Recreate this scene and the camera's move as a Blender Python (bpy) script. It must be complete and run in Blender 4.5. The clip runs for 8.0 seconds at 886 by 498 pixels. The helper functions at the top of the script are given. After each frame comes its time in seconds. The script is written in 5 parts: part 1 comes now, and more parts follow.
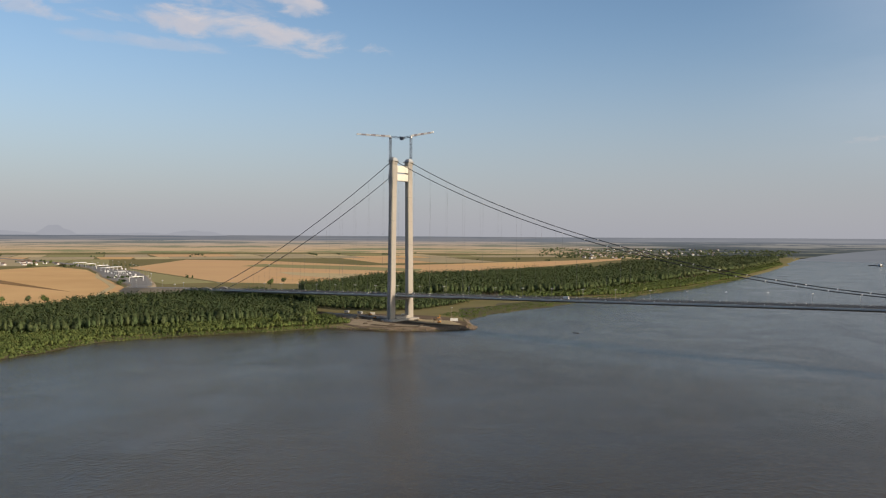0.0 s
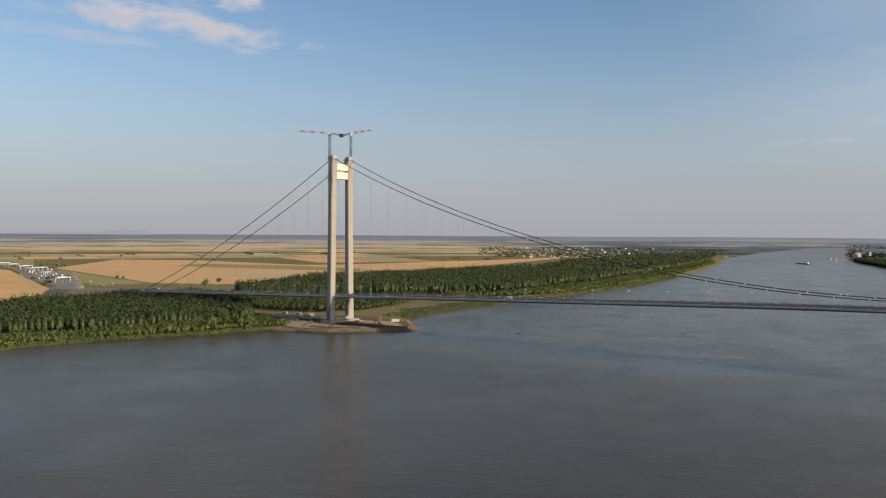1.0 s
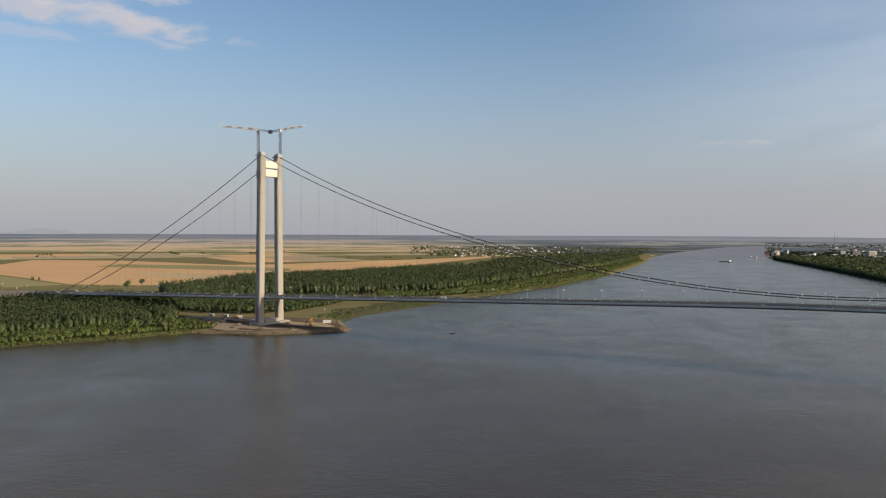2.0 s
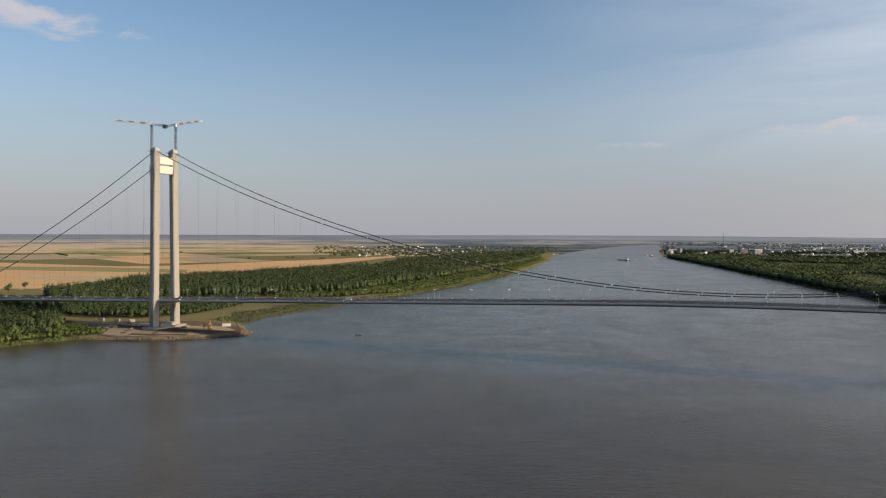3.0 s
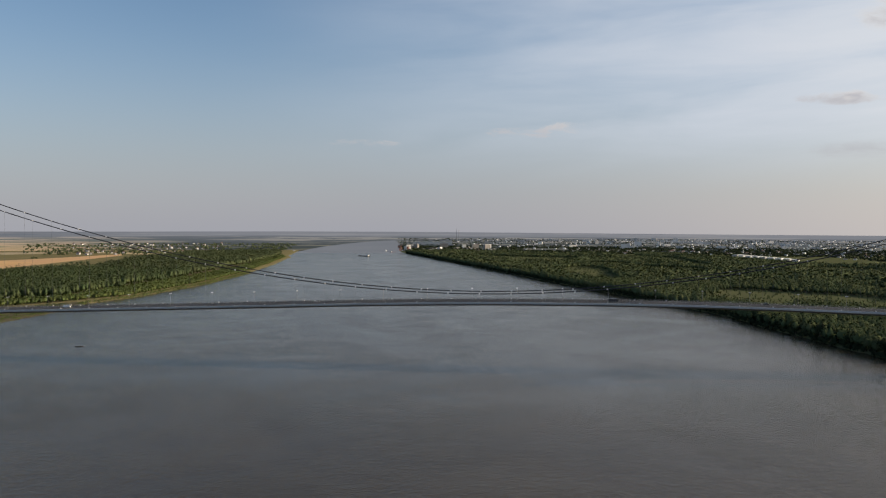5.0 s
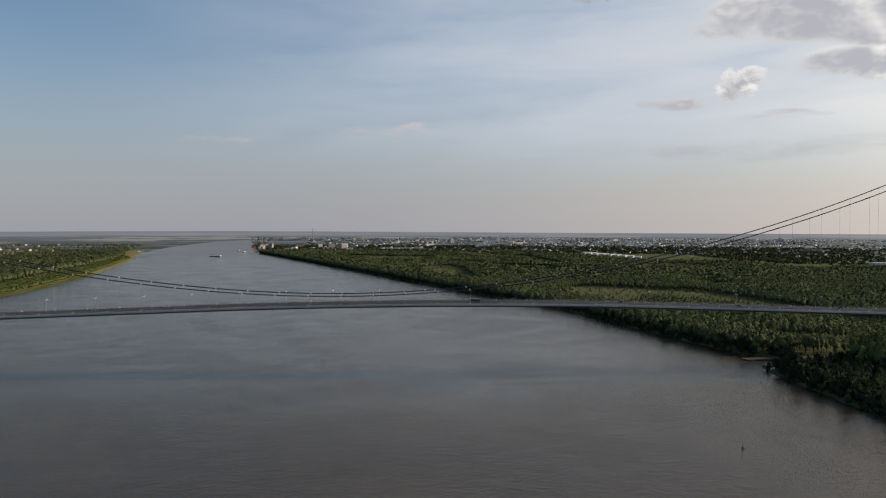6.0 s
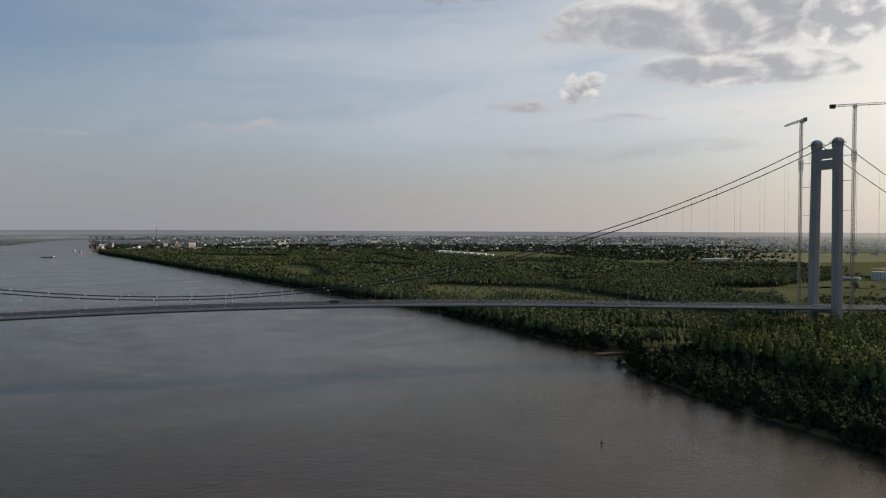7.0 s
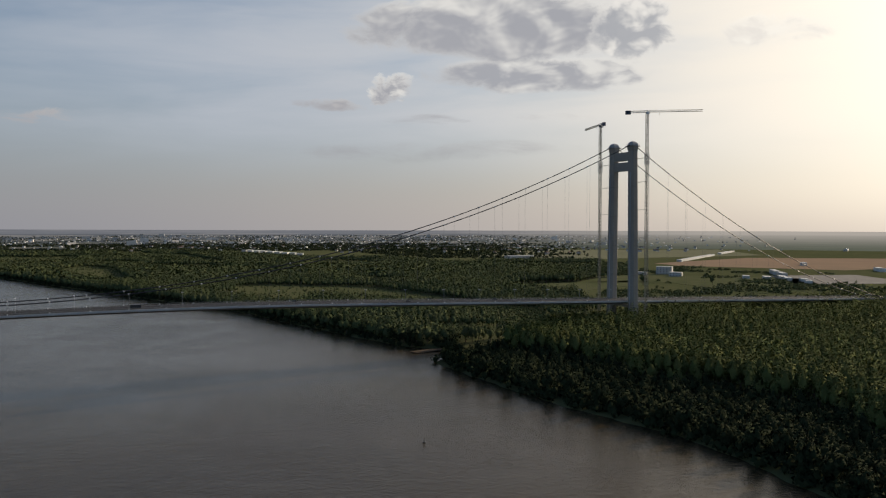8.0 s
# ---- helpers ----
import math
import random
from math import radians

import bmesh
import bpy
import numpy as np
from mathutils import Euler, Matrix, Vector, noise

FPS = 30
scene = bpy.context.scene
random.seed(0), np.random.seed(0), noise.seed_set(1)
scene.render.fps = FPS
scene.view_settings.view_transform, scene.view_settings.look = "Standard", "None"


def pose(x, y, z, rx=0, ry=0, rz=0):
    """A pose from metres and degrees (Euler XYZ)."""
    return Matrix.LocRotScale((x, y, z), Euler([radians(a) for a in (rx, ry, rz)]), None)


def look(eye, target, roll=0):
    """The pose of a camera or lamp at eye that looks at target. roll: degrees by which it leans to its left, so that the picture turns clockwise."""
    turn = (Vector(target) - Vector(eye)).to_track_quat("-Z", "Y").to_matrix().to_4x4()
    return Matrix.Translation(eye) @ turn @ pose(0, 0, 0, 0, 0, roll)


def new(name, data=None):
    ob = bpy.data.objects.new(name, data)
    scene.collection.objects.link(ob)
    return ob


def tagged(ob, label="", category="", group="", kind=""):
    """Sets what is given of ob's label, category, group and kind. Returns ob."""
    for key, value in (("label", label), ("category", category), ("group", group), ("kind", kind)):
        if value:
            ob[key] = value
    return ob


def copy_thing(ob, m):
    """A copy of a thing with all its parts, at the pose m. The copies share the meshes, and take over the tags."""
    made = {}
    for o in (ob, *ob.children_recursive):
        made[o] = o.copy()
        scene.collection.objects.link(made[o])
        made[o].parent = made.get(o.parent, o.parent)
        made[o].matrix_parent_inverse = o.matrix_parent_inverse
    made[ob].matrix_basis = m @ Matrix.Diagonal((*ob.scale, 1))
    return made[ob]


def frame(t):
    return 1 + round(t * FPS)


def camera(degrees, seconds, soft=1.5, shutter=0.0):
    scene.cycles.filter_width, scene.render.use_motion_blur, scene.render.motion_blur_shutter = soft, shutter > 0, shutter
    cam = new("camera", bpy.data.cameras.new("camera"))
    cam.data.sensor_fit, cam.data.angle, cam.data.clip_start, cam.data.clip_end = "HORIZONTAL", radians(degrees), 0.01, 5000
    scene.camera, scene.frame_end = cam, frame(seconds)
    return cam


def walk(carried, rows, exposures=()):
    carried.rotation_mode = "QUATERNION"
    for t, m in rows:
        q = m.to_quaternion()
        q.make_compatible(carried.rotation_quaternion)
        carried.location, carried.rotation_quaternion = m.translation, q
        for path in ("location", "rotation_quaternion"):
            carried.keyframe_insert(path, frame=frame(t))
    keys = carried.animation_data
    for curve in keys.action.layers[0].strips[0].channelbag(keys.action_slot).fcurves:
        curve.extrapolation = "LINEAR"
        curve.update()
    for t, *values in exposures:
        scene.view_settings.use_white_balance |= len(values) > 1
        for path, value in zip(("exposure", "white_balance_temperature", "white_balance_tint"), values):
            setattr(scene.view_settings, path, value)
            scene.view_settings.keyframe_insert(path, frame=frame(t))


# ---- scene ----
cam = camera(56.98, 8.0, soft=1.15)

PATH = [
    (0, (95.62, -708.14, 107.29), (31.59, -631.35, 105.25), 0.41),
    (0.5, (89.80, -703.49, 107.56), (28.69, -624.36, 105.47), 0.44),
    (1, (84.39, -698.63, 107.79), (26.29, -617.26, 105.66), 0.43),
    (1.5, (79.36, -693.61, 107.94), (24.29, -610.16, 105.76), 0.41),
    (3, (65.46, -676.00, 107.40), (24.89, -584.63, 105.25), 0.29),
    (3.5, (61.10, -669.72, 107.53), (26.25, -576.02, 105.34), 0.24),
    (4, (56.78, -663.20, 107.88), (28.85, -567.21, 105.61), 0.18),
    (4.5, (53.00, -656.41, 108.67), (33.79, -558.30, 106.31), 0.27),
    (6, (45.18, -636.28, 110.78), (52.71, -536.60, 108.18), 0.14),
    (6.5, (43.71, -629.58, 111.11), (59.52, -530.88, 108.40), 0.13),
    (7, (42.66, -623.20, 111.27), (67.82, -526.46, 108.51), 0.12),
    (7.5, (41.67, -616.94, 111.25), (76.53, -523.25, 108.42), 0.10),
    (8, (41.10, -610.74, 111.11), (87.94, -522.44, 108.23), 0.10),
]
walk(cam, [(t, look(eye, target, roll)) for t, eye, target, roll in PATH],
     [(0, 0.0), (3.5, 0.0), (5.0, -0.08), (6.5, -0.26), (8.0, -0.48)])

# ---- world, sun ----
SUN_AZ, SUN_EL = 83.0, 20.0      # degrees clockwise from +y, and above the horizon


def sun_way():
    a, e = radians(SUN_AZ), radians(SUN_EL)
    return Vector((math.sin(a) * math.cos(e), math.cos(a) * math.cos(e), math.sin(e)))


sun = new("sun", bpy.data.lights.new("sun", "SUN"))
sun.data.energy, sun.data.angle, sun.data.color = 5.0, radians(0.6), (1.0, 0.80, 0.57)
sun.matrix_world = look(sun_way() * 100, (0, 0, 0))


class Nodes:
    """Short hands for building a node tree."""

    def __init__(self, tree):
        self.t = tree
        tree.nodes.clear()

    def add(self, kind, **k):
        n = self.t.nodes.new(kind)
        for key, v in k.items():
            if key in ("operation", "blend_type", "data_type", "noise_dimensions", "sky_type", "feature", "interpolation_type", "wave_type"):
                setattr(n, key, v)
            else:
                self.set(n.inputs[key], v)
        return n

    def set(self, socket, v):
        if isinstance(v, bpy.types.NodeSocket):
            self.t.links.new(v, socket)
        else:
            socket.default_value = v

    def m(self, op, a, b=0.0, c=0.0):
        n = self.t.nodes.new("ShaderNodeMath")
        n.operation = op
        for sock, v in zip(n.inputs, (a, b, c)):
            self.set(sock, v)
        return n.outputs[0]

    def mix(self, f, a, b):
        n = self.t.nodes.new("ShaderNodeMix")
        n.data_type = "RGBA"
        self.set(n.inputs[0], f)
        self.set(n.inputs[6], a)
        self.set(n.inputs[7], b)
        return n.outputs[2]

    def smooth(self, v, lo, hi):
        n = self.t.nodes.new("ShaderNodeMapRange")
        n.interpolation_type = "SMOOTHSTEP"
        for sock, w in zip(n.inputs, (v, lo, hi, 0.0, 1.0)):
            self.set(sock, w)
        return n.outputs[0]

    def vec(self, x, y, z=0.0):
        n = self.t.nodes.new("ShaderNodeCombineXYZ")
        for sock, v in zip(n.inputs, (x, y, z)):
            self.set(sock, v)
        return n.outputs[0]

    def noise(self, vec, scale, detail=4.0, rough=0.55, distort=0.0):
        n = self.t.nodes.new("ShaderNodeTexNoise")
        self.set(n.inputs["Vector"], vec)
        for key, v in (("Scale", scale), ("Detail", detail), ("Roughness", rough), ("Distortion", distort)):
            n.inputs[key].default_value = v
        return n.outputs["Fac"]


def rgb(r, g, b):
    """A linear colour from sRGB values of 0 to 255."""
    return tuple(((c / 255 + 0.055) / 1.055) ** 2.4 if c > 10 else c / 255 / 12.92 for c in (r, g, b)) + (1.0,)


SKY = 0.125
world = bpy.data.worlds.new("sky")
scene.world = world
world.use_nodes = True
w = Nodes(world.node_tree)
sky = w.add("ShaderNodeTexSky", sky_type="NISHITA")
sky.sun_disc, sky.sun_elevation, sky.sun_rotation = False, radians(SUN_EL), radians(SUN_AZ)
sky.air_density, sky.dust_density, sky.ozone_density, sky.altitude = 1.0, 0.6, 2.5, 100
coord = w.add("ShaderNodeTexCoord").outputs["Generated"]
xyz = w.add("ShaderNodeSeparateXYZ", Vector=coord)
el = w.m("MULTIPLY", w.m("ARCSINE", xyz.outputs[2]), 57.29578)
az = w.m("MULTIPLY", w.m("ARCTAN2", xyz.outputs[0], xyz.outputs[1]), 57.29578)
scaled = w.add("ShaderNodeVectorMath", operation="SCALE", Scale=SKY)
w.set(scaled.inputs[0], sky.outputs[0])
col = scaled.outputs[0]


def band(v, lo0, lo1, hi0, hi1):
    return w.m("MULTIPLY", w.smooth(v, lo0, lo1), w.m("SUBTRACT", 1.0, w.smooth(v, hi0, hi1)))


# haze towards the horizon, warmer on the sun's side
warm = band(az, -12.0, 66.0, 95.0, 160.0)
haze_col = w.mix(warm, rgb(167, 168, 178), rgb(236, 223, 212))
haze = w.m("POWER", w.m("SUBTRACT", 1.0, w.smooth(el, -1.0, 17.0)), 1.4)
col = w.mix(w.m("MULTIPLY", haze, 0.92), col, haze_col)


def cloud(col, a0, e0, wid, hei, tilt, scale, cut, soft, bright, shade, power=1.0, seed=0.0, stretch=2.2, mass=0.22):
    """A cloud bank round the direction (a0, e0): an uneven mass inside an ellipse, bright at its thin rims and sunward bulges, grey inside."""
    da = w.m("SUBTRACT", az, a0)
    de = w.m("SUBTRACT", w.m("SUBTRACT", el, e0), w.m("MULTIPLY", da, tilt))
    r2 = w.m("ADD", w.m("POWER", w.m("ABSOLUTE", w.m("DIVIDE", da, wid)), 2.0), w.m("POWER", w.m("ABSOLUTE", w.m("DIVIDE", de, hei)), 2.0))
    place = w.vec(w.m("DIVIDE", az, stretch), el, seed)
    n = w.noise(place, scale, 9.0, 0.60, 0.35)
    body = w.m("SUBTRACT", w.m("ADD", n, w.m("MULTIPLY", w.m("SUBTRACT", 1.0, r2), mass)), cut)
    f = w.m("MULTIPLY", w.smooth(body, 0.0, soft), power)
    f = w.m("MULTIPLY", f, w.m("SUBTRACT", 1.0, w.smooth(r2, 0.9, 1.7)))
    puff = w.noise(w.vec(w.m("DIVIDE", az, stretch), el, seed + 7.0), scale * 3.2, 6.0, 0.62, 0.3)
    core = w.smooth(w.m("ADD", body, w.m("MULTIPLY", w.m("SUBTRACT", puff, 0.5), 0.16)), soft * 0.3, soft * 0.3 + 0.26)
    here = w.noise(place, scale * 1.3, 3.0, 0.5, 0.3)
    ahead = w.noise(w.vec(w.m("DIVIDE", w.m("ADD", az, 0.9), stretch), w.m("ADD", el, 0.55), seed), scale * 1.3, 3.0, 0.5, 0.3)
    top = w.smooth(w.m("DIVIDE", w.m("ADD", de, w.m("MULTIPLY", da, 0.10)), hei), -0.5, 1.0)
    facing = w.smooth(w.m("ADD", w.m("SUBTRACT", here, ahead), w.m("MULTIPLY", top, 0.14)), -0.06, 0.30)
    lit = w.m("MAXIMUM", w.m("MULTIPLY", facing, 0.85), w.m("MULTIPLY", w.m("SUBTRACT", 1.0, core), w.m("ADD", 0.35, w.m("MULTIPLY", top, 0.65))))
    return w.mix(f, col, w.mix(lit, shade, bright))


# thin veil of high cloud, thicker towards the sun
veil_n = w.noise(w.vec(w.m("DIVIDE", az, 9.0), w.m("DIVIDE", w.m("SUBTRACT", el, w.m("MULTIPLY", az, 0.04)), 1.6), 4.0), 0.6, 5.0, 0.52, 0.3)
sunward = w.m("MULTIPLY", w.m("SUBTRACT", 1.0, w.smooth(az, 95.0, 135.0)), w.m("SUBTRACT", 1.0, w.smooth(el, 17.0, 34.0)))
veil = w.m("MULTIPLY", w.m("MULTIPLY", w.smooth(w.m("ADD", veil_n, w.m("MULTIPLY", w.smooth(az, -5.0, 45.0), 0.16)), -0.05, 0.85), w.smooth(az, -24.0, 18.0)), w.m("MULTIPLY", sunward, 0.97))
veil_col = w.mix(w.smooth(az, 10.0, 62.0), rgb(212, 218, 228), (1.22, 1.15, 1.04, 1.0))
clear = w.m("SUBTRACT", 1.0, w.m("MULTIPLY", w.smooth(el, 15.0, 25.0), w.m("SUBTRACT", 1.0, w.smooth(az, 15.0, 45.0))))
col = w.mix(w.m("MULTIPLY", w.m("MULTIPLY", veil, clear), w.smooth(el, 2.0, 8.0)), col, veil_col)
sun_side = w.m("MULTIPLY", w.m("SUBTRACT", 1.0, w.smooth(az, 95.0, 135.0)), w.m("SUBTRACT", 1.0, w.smooth(el, 42.0, 65.0)))
glow = w.m("MULTIPLY", w.smooth(az, 26.0, 70.0), w.m("MULTIPLY", w.smooth(el, -2.0, 3.0), w.m("MULTIPLY", sun_side, 0.75)))
col = w.mix(glow, col, (1.5, 1.32, 1.06, 1.0))
# bright air round the sun
near_sun = w.add("ShaderNodeVectorMath", operation="DOT_PRODUCT")
w.set(near_sun.inputs[0], coord)
near_sun.inputs[1].default_value = sun_way()
off_sun = w.m("MULTIPLY", w.m("ARCCOSINE", w.m("MINIMUM", near_sun.outputs["Value"], 1.0)), 57.29578)
aureole = w.m("EXPONENT", w.m("MULTIPLY", w.m("POWER", w.m("DIVIDE", off_sun, 21.0), 2.0), -1.0))
tint = w.add("ShaderNodeVectorMath", operation="SCALE", Scale=aureole)
tint.inputs[0].default_value = (1.5, 1.38, 1.2)
lifted = w.add("ShaderNodeVectorMath", operation="ADD")
w.set(lifted.inputs[0], col)
w.set(lifted.inputs[1], tint.outputs[0])
col = lifted.outputs[0]
SHADE, PALE, WHITE, MID = rgb(190, 191, 198), rgb(226, 212, 206), (1.12, 1.09, 1.03, 1.0), rgb(196, 198, 204)
col = cloud(col, -54.6, 13.3, 11.0, 1.2, -0.105, 0.50, 0.52, 0.26, PALE, rgb(190, 192, 204), 0.9, 3.0, 3.0)
col = cloud(col, -57.2, 17.0, 9.0, 3.0, -0.03, 0.40, 0.52, 0.25, PALE, rgb(190, 192, 204), 0.75, 8.0, 2.6)
col = cloud(col, -50.3, 15.4, 2.6, 0.9, -0.2, 0.7, 0.52, 0.25, PALE, rgb(190, 192, 204), 0.6, 9.0, 2.0)
col = cloud(col, -59.5, 12.2, 6.0, 0.5, -0.03, 0.6, 0.50, 0.3, PALE, rgb(190, 192, 204), 0.35, 5.0, 3.0)
col = cloud(col, -67.0, 13.6, 3.0, 0.7, -0.1, 0.7, 0.50, 0.25, PALE, rgb(190, 192, 204), 0.5, 6.0, 2.0)
col = cloud(col, 1.3, 6.8, 4.5, 0.6, 0.02, 0.8, 0.55, 0.2, rgb(226, 216, 210), rgb(190, 188, 194), 0.7, 2.0, 2.6)
col = cloud(col, -11.3, 5.9, 3.0, 0.4, 0.0, 0.9, 0.55, 0.2, rgb(216, 206, 202), rgb(190, 188, 194), 0.5, 4.0, 2.8)
BAND = rgb(176, 175, 181)
col = cloud(col, 27.5, 5.2, 9.0, 0.75, 0.03, 0.5, 0.50, 0.25, rgb(204, 200, 200), BAND, 0.5, 12.0, 4.2, 0.14)
col = cloud(col, 30.5, 7.4, 7.5, 0.5, 0.0, 0.5, 0.52, 0.25, rgb(204, 200, 200), BAND, 0.6, 13.0, 4.2, 0.14)
col = cloud(col, 20.0, 8.3, 3.0, 0.55, -0.08, 0.7, 0.52, 0.22, rgb(226, 220, 216), rgb(184, 182, 188), 0.8, 15.0, 2.6, 0.3)
col = cloud(col, 34.8, 10.3, 8.4, 1.35, 0.0, 0.50, 0.52, 0.22, WHITE, SHADE, 0.9, 17.0, 2.0, 0.5)
col = cloud(col, 31.8, 13.6, 10.8, 2.5, 0.0, 0.34, 0.52, 0.20, WHITE, SHADE, 0.97, 21.0, 1.7, 0.62)
col = cloud(col, 41.0, 13.4, 3.0, 2.2, 0.0, 0.5, 0.52, 0.14, (1.25, 1.2, 1.12, 1.0), MID, 0.9, 23.0, 1.3, 0.36)
col = cloud(col, 16.0, 16.0, 4.6, 1.0, 0.0, 0.6, 0.50, 0.2, rgb(200, 200, 206), rgb(160, 163, 174), 0.9, 25.0, 1.8, 0.3)
col = cloud(col, 49.7, 12.4, 3.4, 1.1, 0.0, 0.6, 0.50, 0.2, (1.4, 1.34, 1.22, 1.0), (1.05, 1.0, 0.95, 1.0), 0.6, 29.0, 1.8)
col = cloud(col, 24.2, 9.5, 1.6, 1.2, 0.2, 0.9, 0.52, 0.16, WHITE, rgb(186, 186, 193), 0.9, 33.0, 1.5, 0.3)

background = w.add("ShaderNodeBackground", Color=col, Strength=1.0)
out = w.add("ShaderNodeOutputWorld")
w.t.links.new(background.outputs[0], out.inputs[0])

# ---- materials ----


def mat(name, base, rough=0.8, metal=0.0, var=0.25, scale=0.2, bump=0.0, second=None, island=0.0, obrand=0.0, spec=0.4, coarse=None):
    m = bpy.data.materials.new(name)
    m.use_nodes = True
    k = Nodes(m.node_tree)
    p = k.add("ShaderNodeBsdfPrincipled", Roughness=rough, Metallic=metal)
    p.inputs["Specular IOR Level"].default_value = spec
    pos = k.add("ShaderNodeNewGeometry").outputs["Position"]
    fine = k.noise(pos, scale, 5.0)
    big = k.noise(pos, coarse or scale * 0.13, 3.0)
    c2 = second or tuple(c * 0.55 for c in base[:3])
    f = k.smooth(k.m("ADD", k.m("MULTIPLY", fine, 0.6), k.m("MULTIPLY", big, 0.4)), 0.5 - 0.25, 0.5 + 0.25)
    col = k.mix(k.m("MULTIPLY", f, min(1.0, var * 2)), (*base[:3], 1), (*c2[:3], 1))
    if island or obrand:
        source = k.add("ShaderNodeNewGeometry").outputs["Random Per Island"] if island else k.add("ShaderNodeObjectInfo").outputs["Random"]
        amount = island or obrand
        hsv = k.add("ShaderNodeHueSaturation", Color=col)
        k.set(hsv.inputs["Value"], k.m("ADD", 1.0 - amount, k.m("MULTIPLY", source, amount * 2)))
        k.set(hsv.inputs["Hue"], k.m("ADD", 0.5 - 0.025, k.m("MULTIPLY", k.m("FRACT", k.m("MULTIPLY", source, 7.31)), 0.05)))
        col = hsv.outputs[0]
    k.set(p.inputs["Base Color"], col)
    if bump:
        b = k.add("ShaderNodeBump", Strength=min(1.0, bump), Distance=bump, Height=fine)
        k.set(p.inputs["Normal"], b.outputs[0])
    o = k.add("ShaderNodeOutputMaterial")
    k.t.links.new(p.outputs[0], o.inputs[0])
    return m


CONCRETE = mat("concrete", (0.33, 0.308, 0.275), 0.85, 0, 0.25, 0.35, 0.03, (0.25, 0.232, 0.21))
CONCRETE_DARK = mat("wet concrete", (0.30, 0.28, 0.25), 0.85, 0, 0.3, 0.4, 0.03)
SHEET = mat("cream sheeting", (0.60, 0.575, 0.51), 0.6, 0, 0.1, 0.5)
STEEL = mat("painted grey steel", (0.36, 0.38, 0.40), 0.45, 0.0, 0.2, 0.5)
FASCIA = mat("pale grey painted steel", (0.46, 0.48, 0.50), 0.5, 0.0, 0.2, 0.3)
# darker than the fascia: the shade under the deck is in this colour
SOFFIT = mat("girder underside with painted shade", (0.20, 0.21, 0.23), 0.6, 0.0, 0.2, 0.3)
CABLE = mat("dark wrapped cable", (0.035, 0.036, 0.04), 0.6, 0.0, 0.2, 2.0)
CLAMP = mat("white cable clamp", (0.62, 0.62, 0.61), 0.5, 0.0, 0.1, 2.0)
ROPE = mat("galvanised hanger rope", (0.17, 0.175, 0.18), 0.5, 0.3, 0.15, 3.0)
ASPHALT = mat("asphalt", (0.050, 0.051, 0.055), 0.9, 0, 0.3, 0.5, 0.01, spec=0.15)
PAVING = mat("pale worn asphalt", (0.24, 0.23, 0.215), 0.9, 0, 0.4, 0.06, 0.01, (0.15, 0.145, 0.14), spec=0.1)
RAIL = mat("galvanised railing", (0.24, 0.25, 0.26), 0.5, 0.3, 0.15, 2.0)
LAMPHEAD = mat("pale grey lamp housing", (0.50, 0.50, 0.49), 0.4, 0, 0.1, 2.0)
CRANE_WHITE = mat("white crane paint", (0.78, 0.77, 0.74), 0.5, 0, 0.15, 1.0)
CRANE_BAND = mat("faded red crane band", (0.42, 0.36, 0.37), 0.55, 0, 0.15, 1.0)
CRANE_GREY = mat("blue-grey crane steel", (0.085, 0.105, 0.145), 0.5, 0.2, 0.2, 1.0)
CRANE_TAN = mat("sand yellow crane paint", (0.33, 0.30, 0.23), 0.55, 0, 0.2, 1.0)
SAND = mat("construction sand", (0.34, 0.28, 0.20), 0.95, 0, 0.35, 0.12, 0.1, (0.22, 0.18, 0.13), spec=0.0)
MUD = mat("dark river mud", (0.11, 0.085, 0.06), 0.9, 0, 0.35, 0.15, 0.1, spec=0.0)
ROCK = mat("riprap stone", (0.20, 0.165, 0.13), 0.9, 0, 0.3, 0.8, 0.1, island=0.25, spec=0.0)
LEAF_DARK = mat("poplar leaves", (0.086, 0.112, 0.048), 0.85, 0, 0.5, 0.05, 0, (0.064, 0.086, 0.040), island=0.10, spec=0.02, coarse=0.012)
# leaf colour darkened to hold the shade on the town bank's river front
LEAF_SHADED = mat("leaves with painted shade", (0.034, 0.044, 0.022), 0.85, 0, 0.5, 0.05, 0, (0.028, 0.038, 0.019), island=0.08, spec=0.02, coarse=0.012)
LEAF_LIGHT = mat("willow leaves", (0.125, 0.155, 0.050), 0.8, 0, 0.5, 0.06, 0, (0.090, 0.118, 0.040), island=0.12, spec=0.02, coarse=0.014)
LEAF_MIX = mat("mixed woodland leaves", (0.072, 0.096, 0.042), 0.85, 0, 0.6, 0.03, 0, (0.100, 0.116, 0.056), island=0.12, spec=0.02, coarse=0.008)
BARK = mat("bark", (0.16, 0.13, 0.10), 0.9, 0, 0.3, 1.0, spec=0.0)
GRASS = mat("rough dry grass", (0.150, 0.142, 0.068), 0.95, 0, 0.5, 0.02, 0, (0.205, 0.175, 0.092), coarse=0.004, spec=0.0)
GRASS_DAMP = mat("damp flood-plain grass", (0.085, 0.100, 0.046), 0.95, 0, 0.5, 0.02, 0, (0.120, 0.122, 0.064), coarse=0.004, spec=0.0)
DULL = mat("dull green pasture", (0.185, 0.195, 0.125), 0.95, 0, 0.5, 0.01, 0, (0.230, 0.225, 0.150), coarse=0.003, spec=0.0)
EARTH = mat("brown site earth", (0.17, 0.13, 0.095), 0.95, 0, 0.45, 0.10, 0.15, (0.10, 0.08, 0.06), spec=0.0)
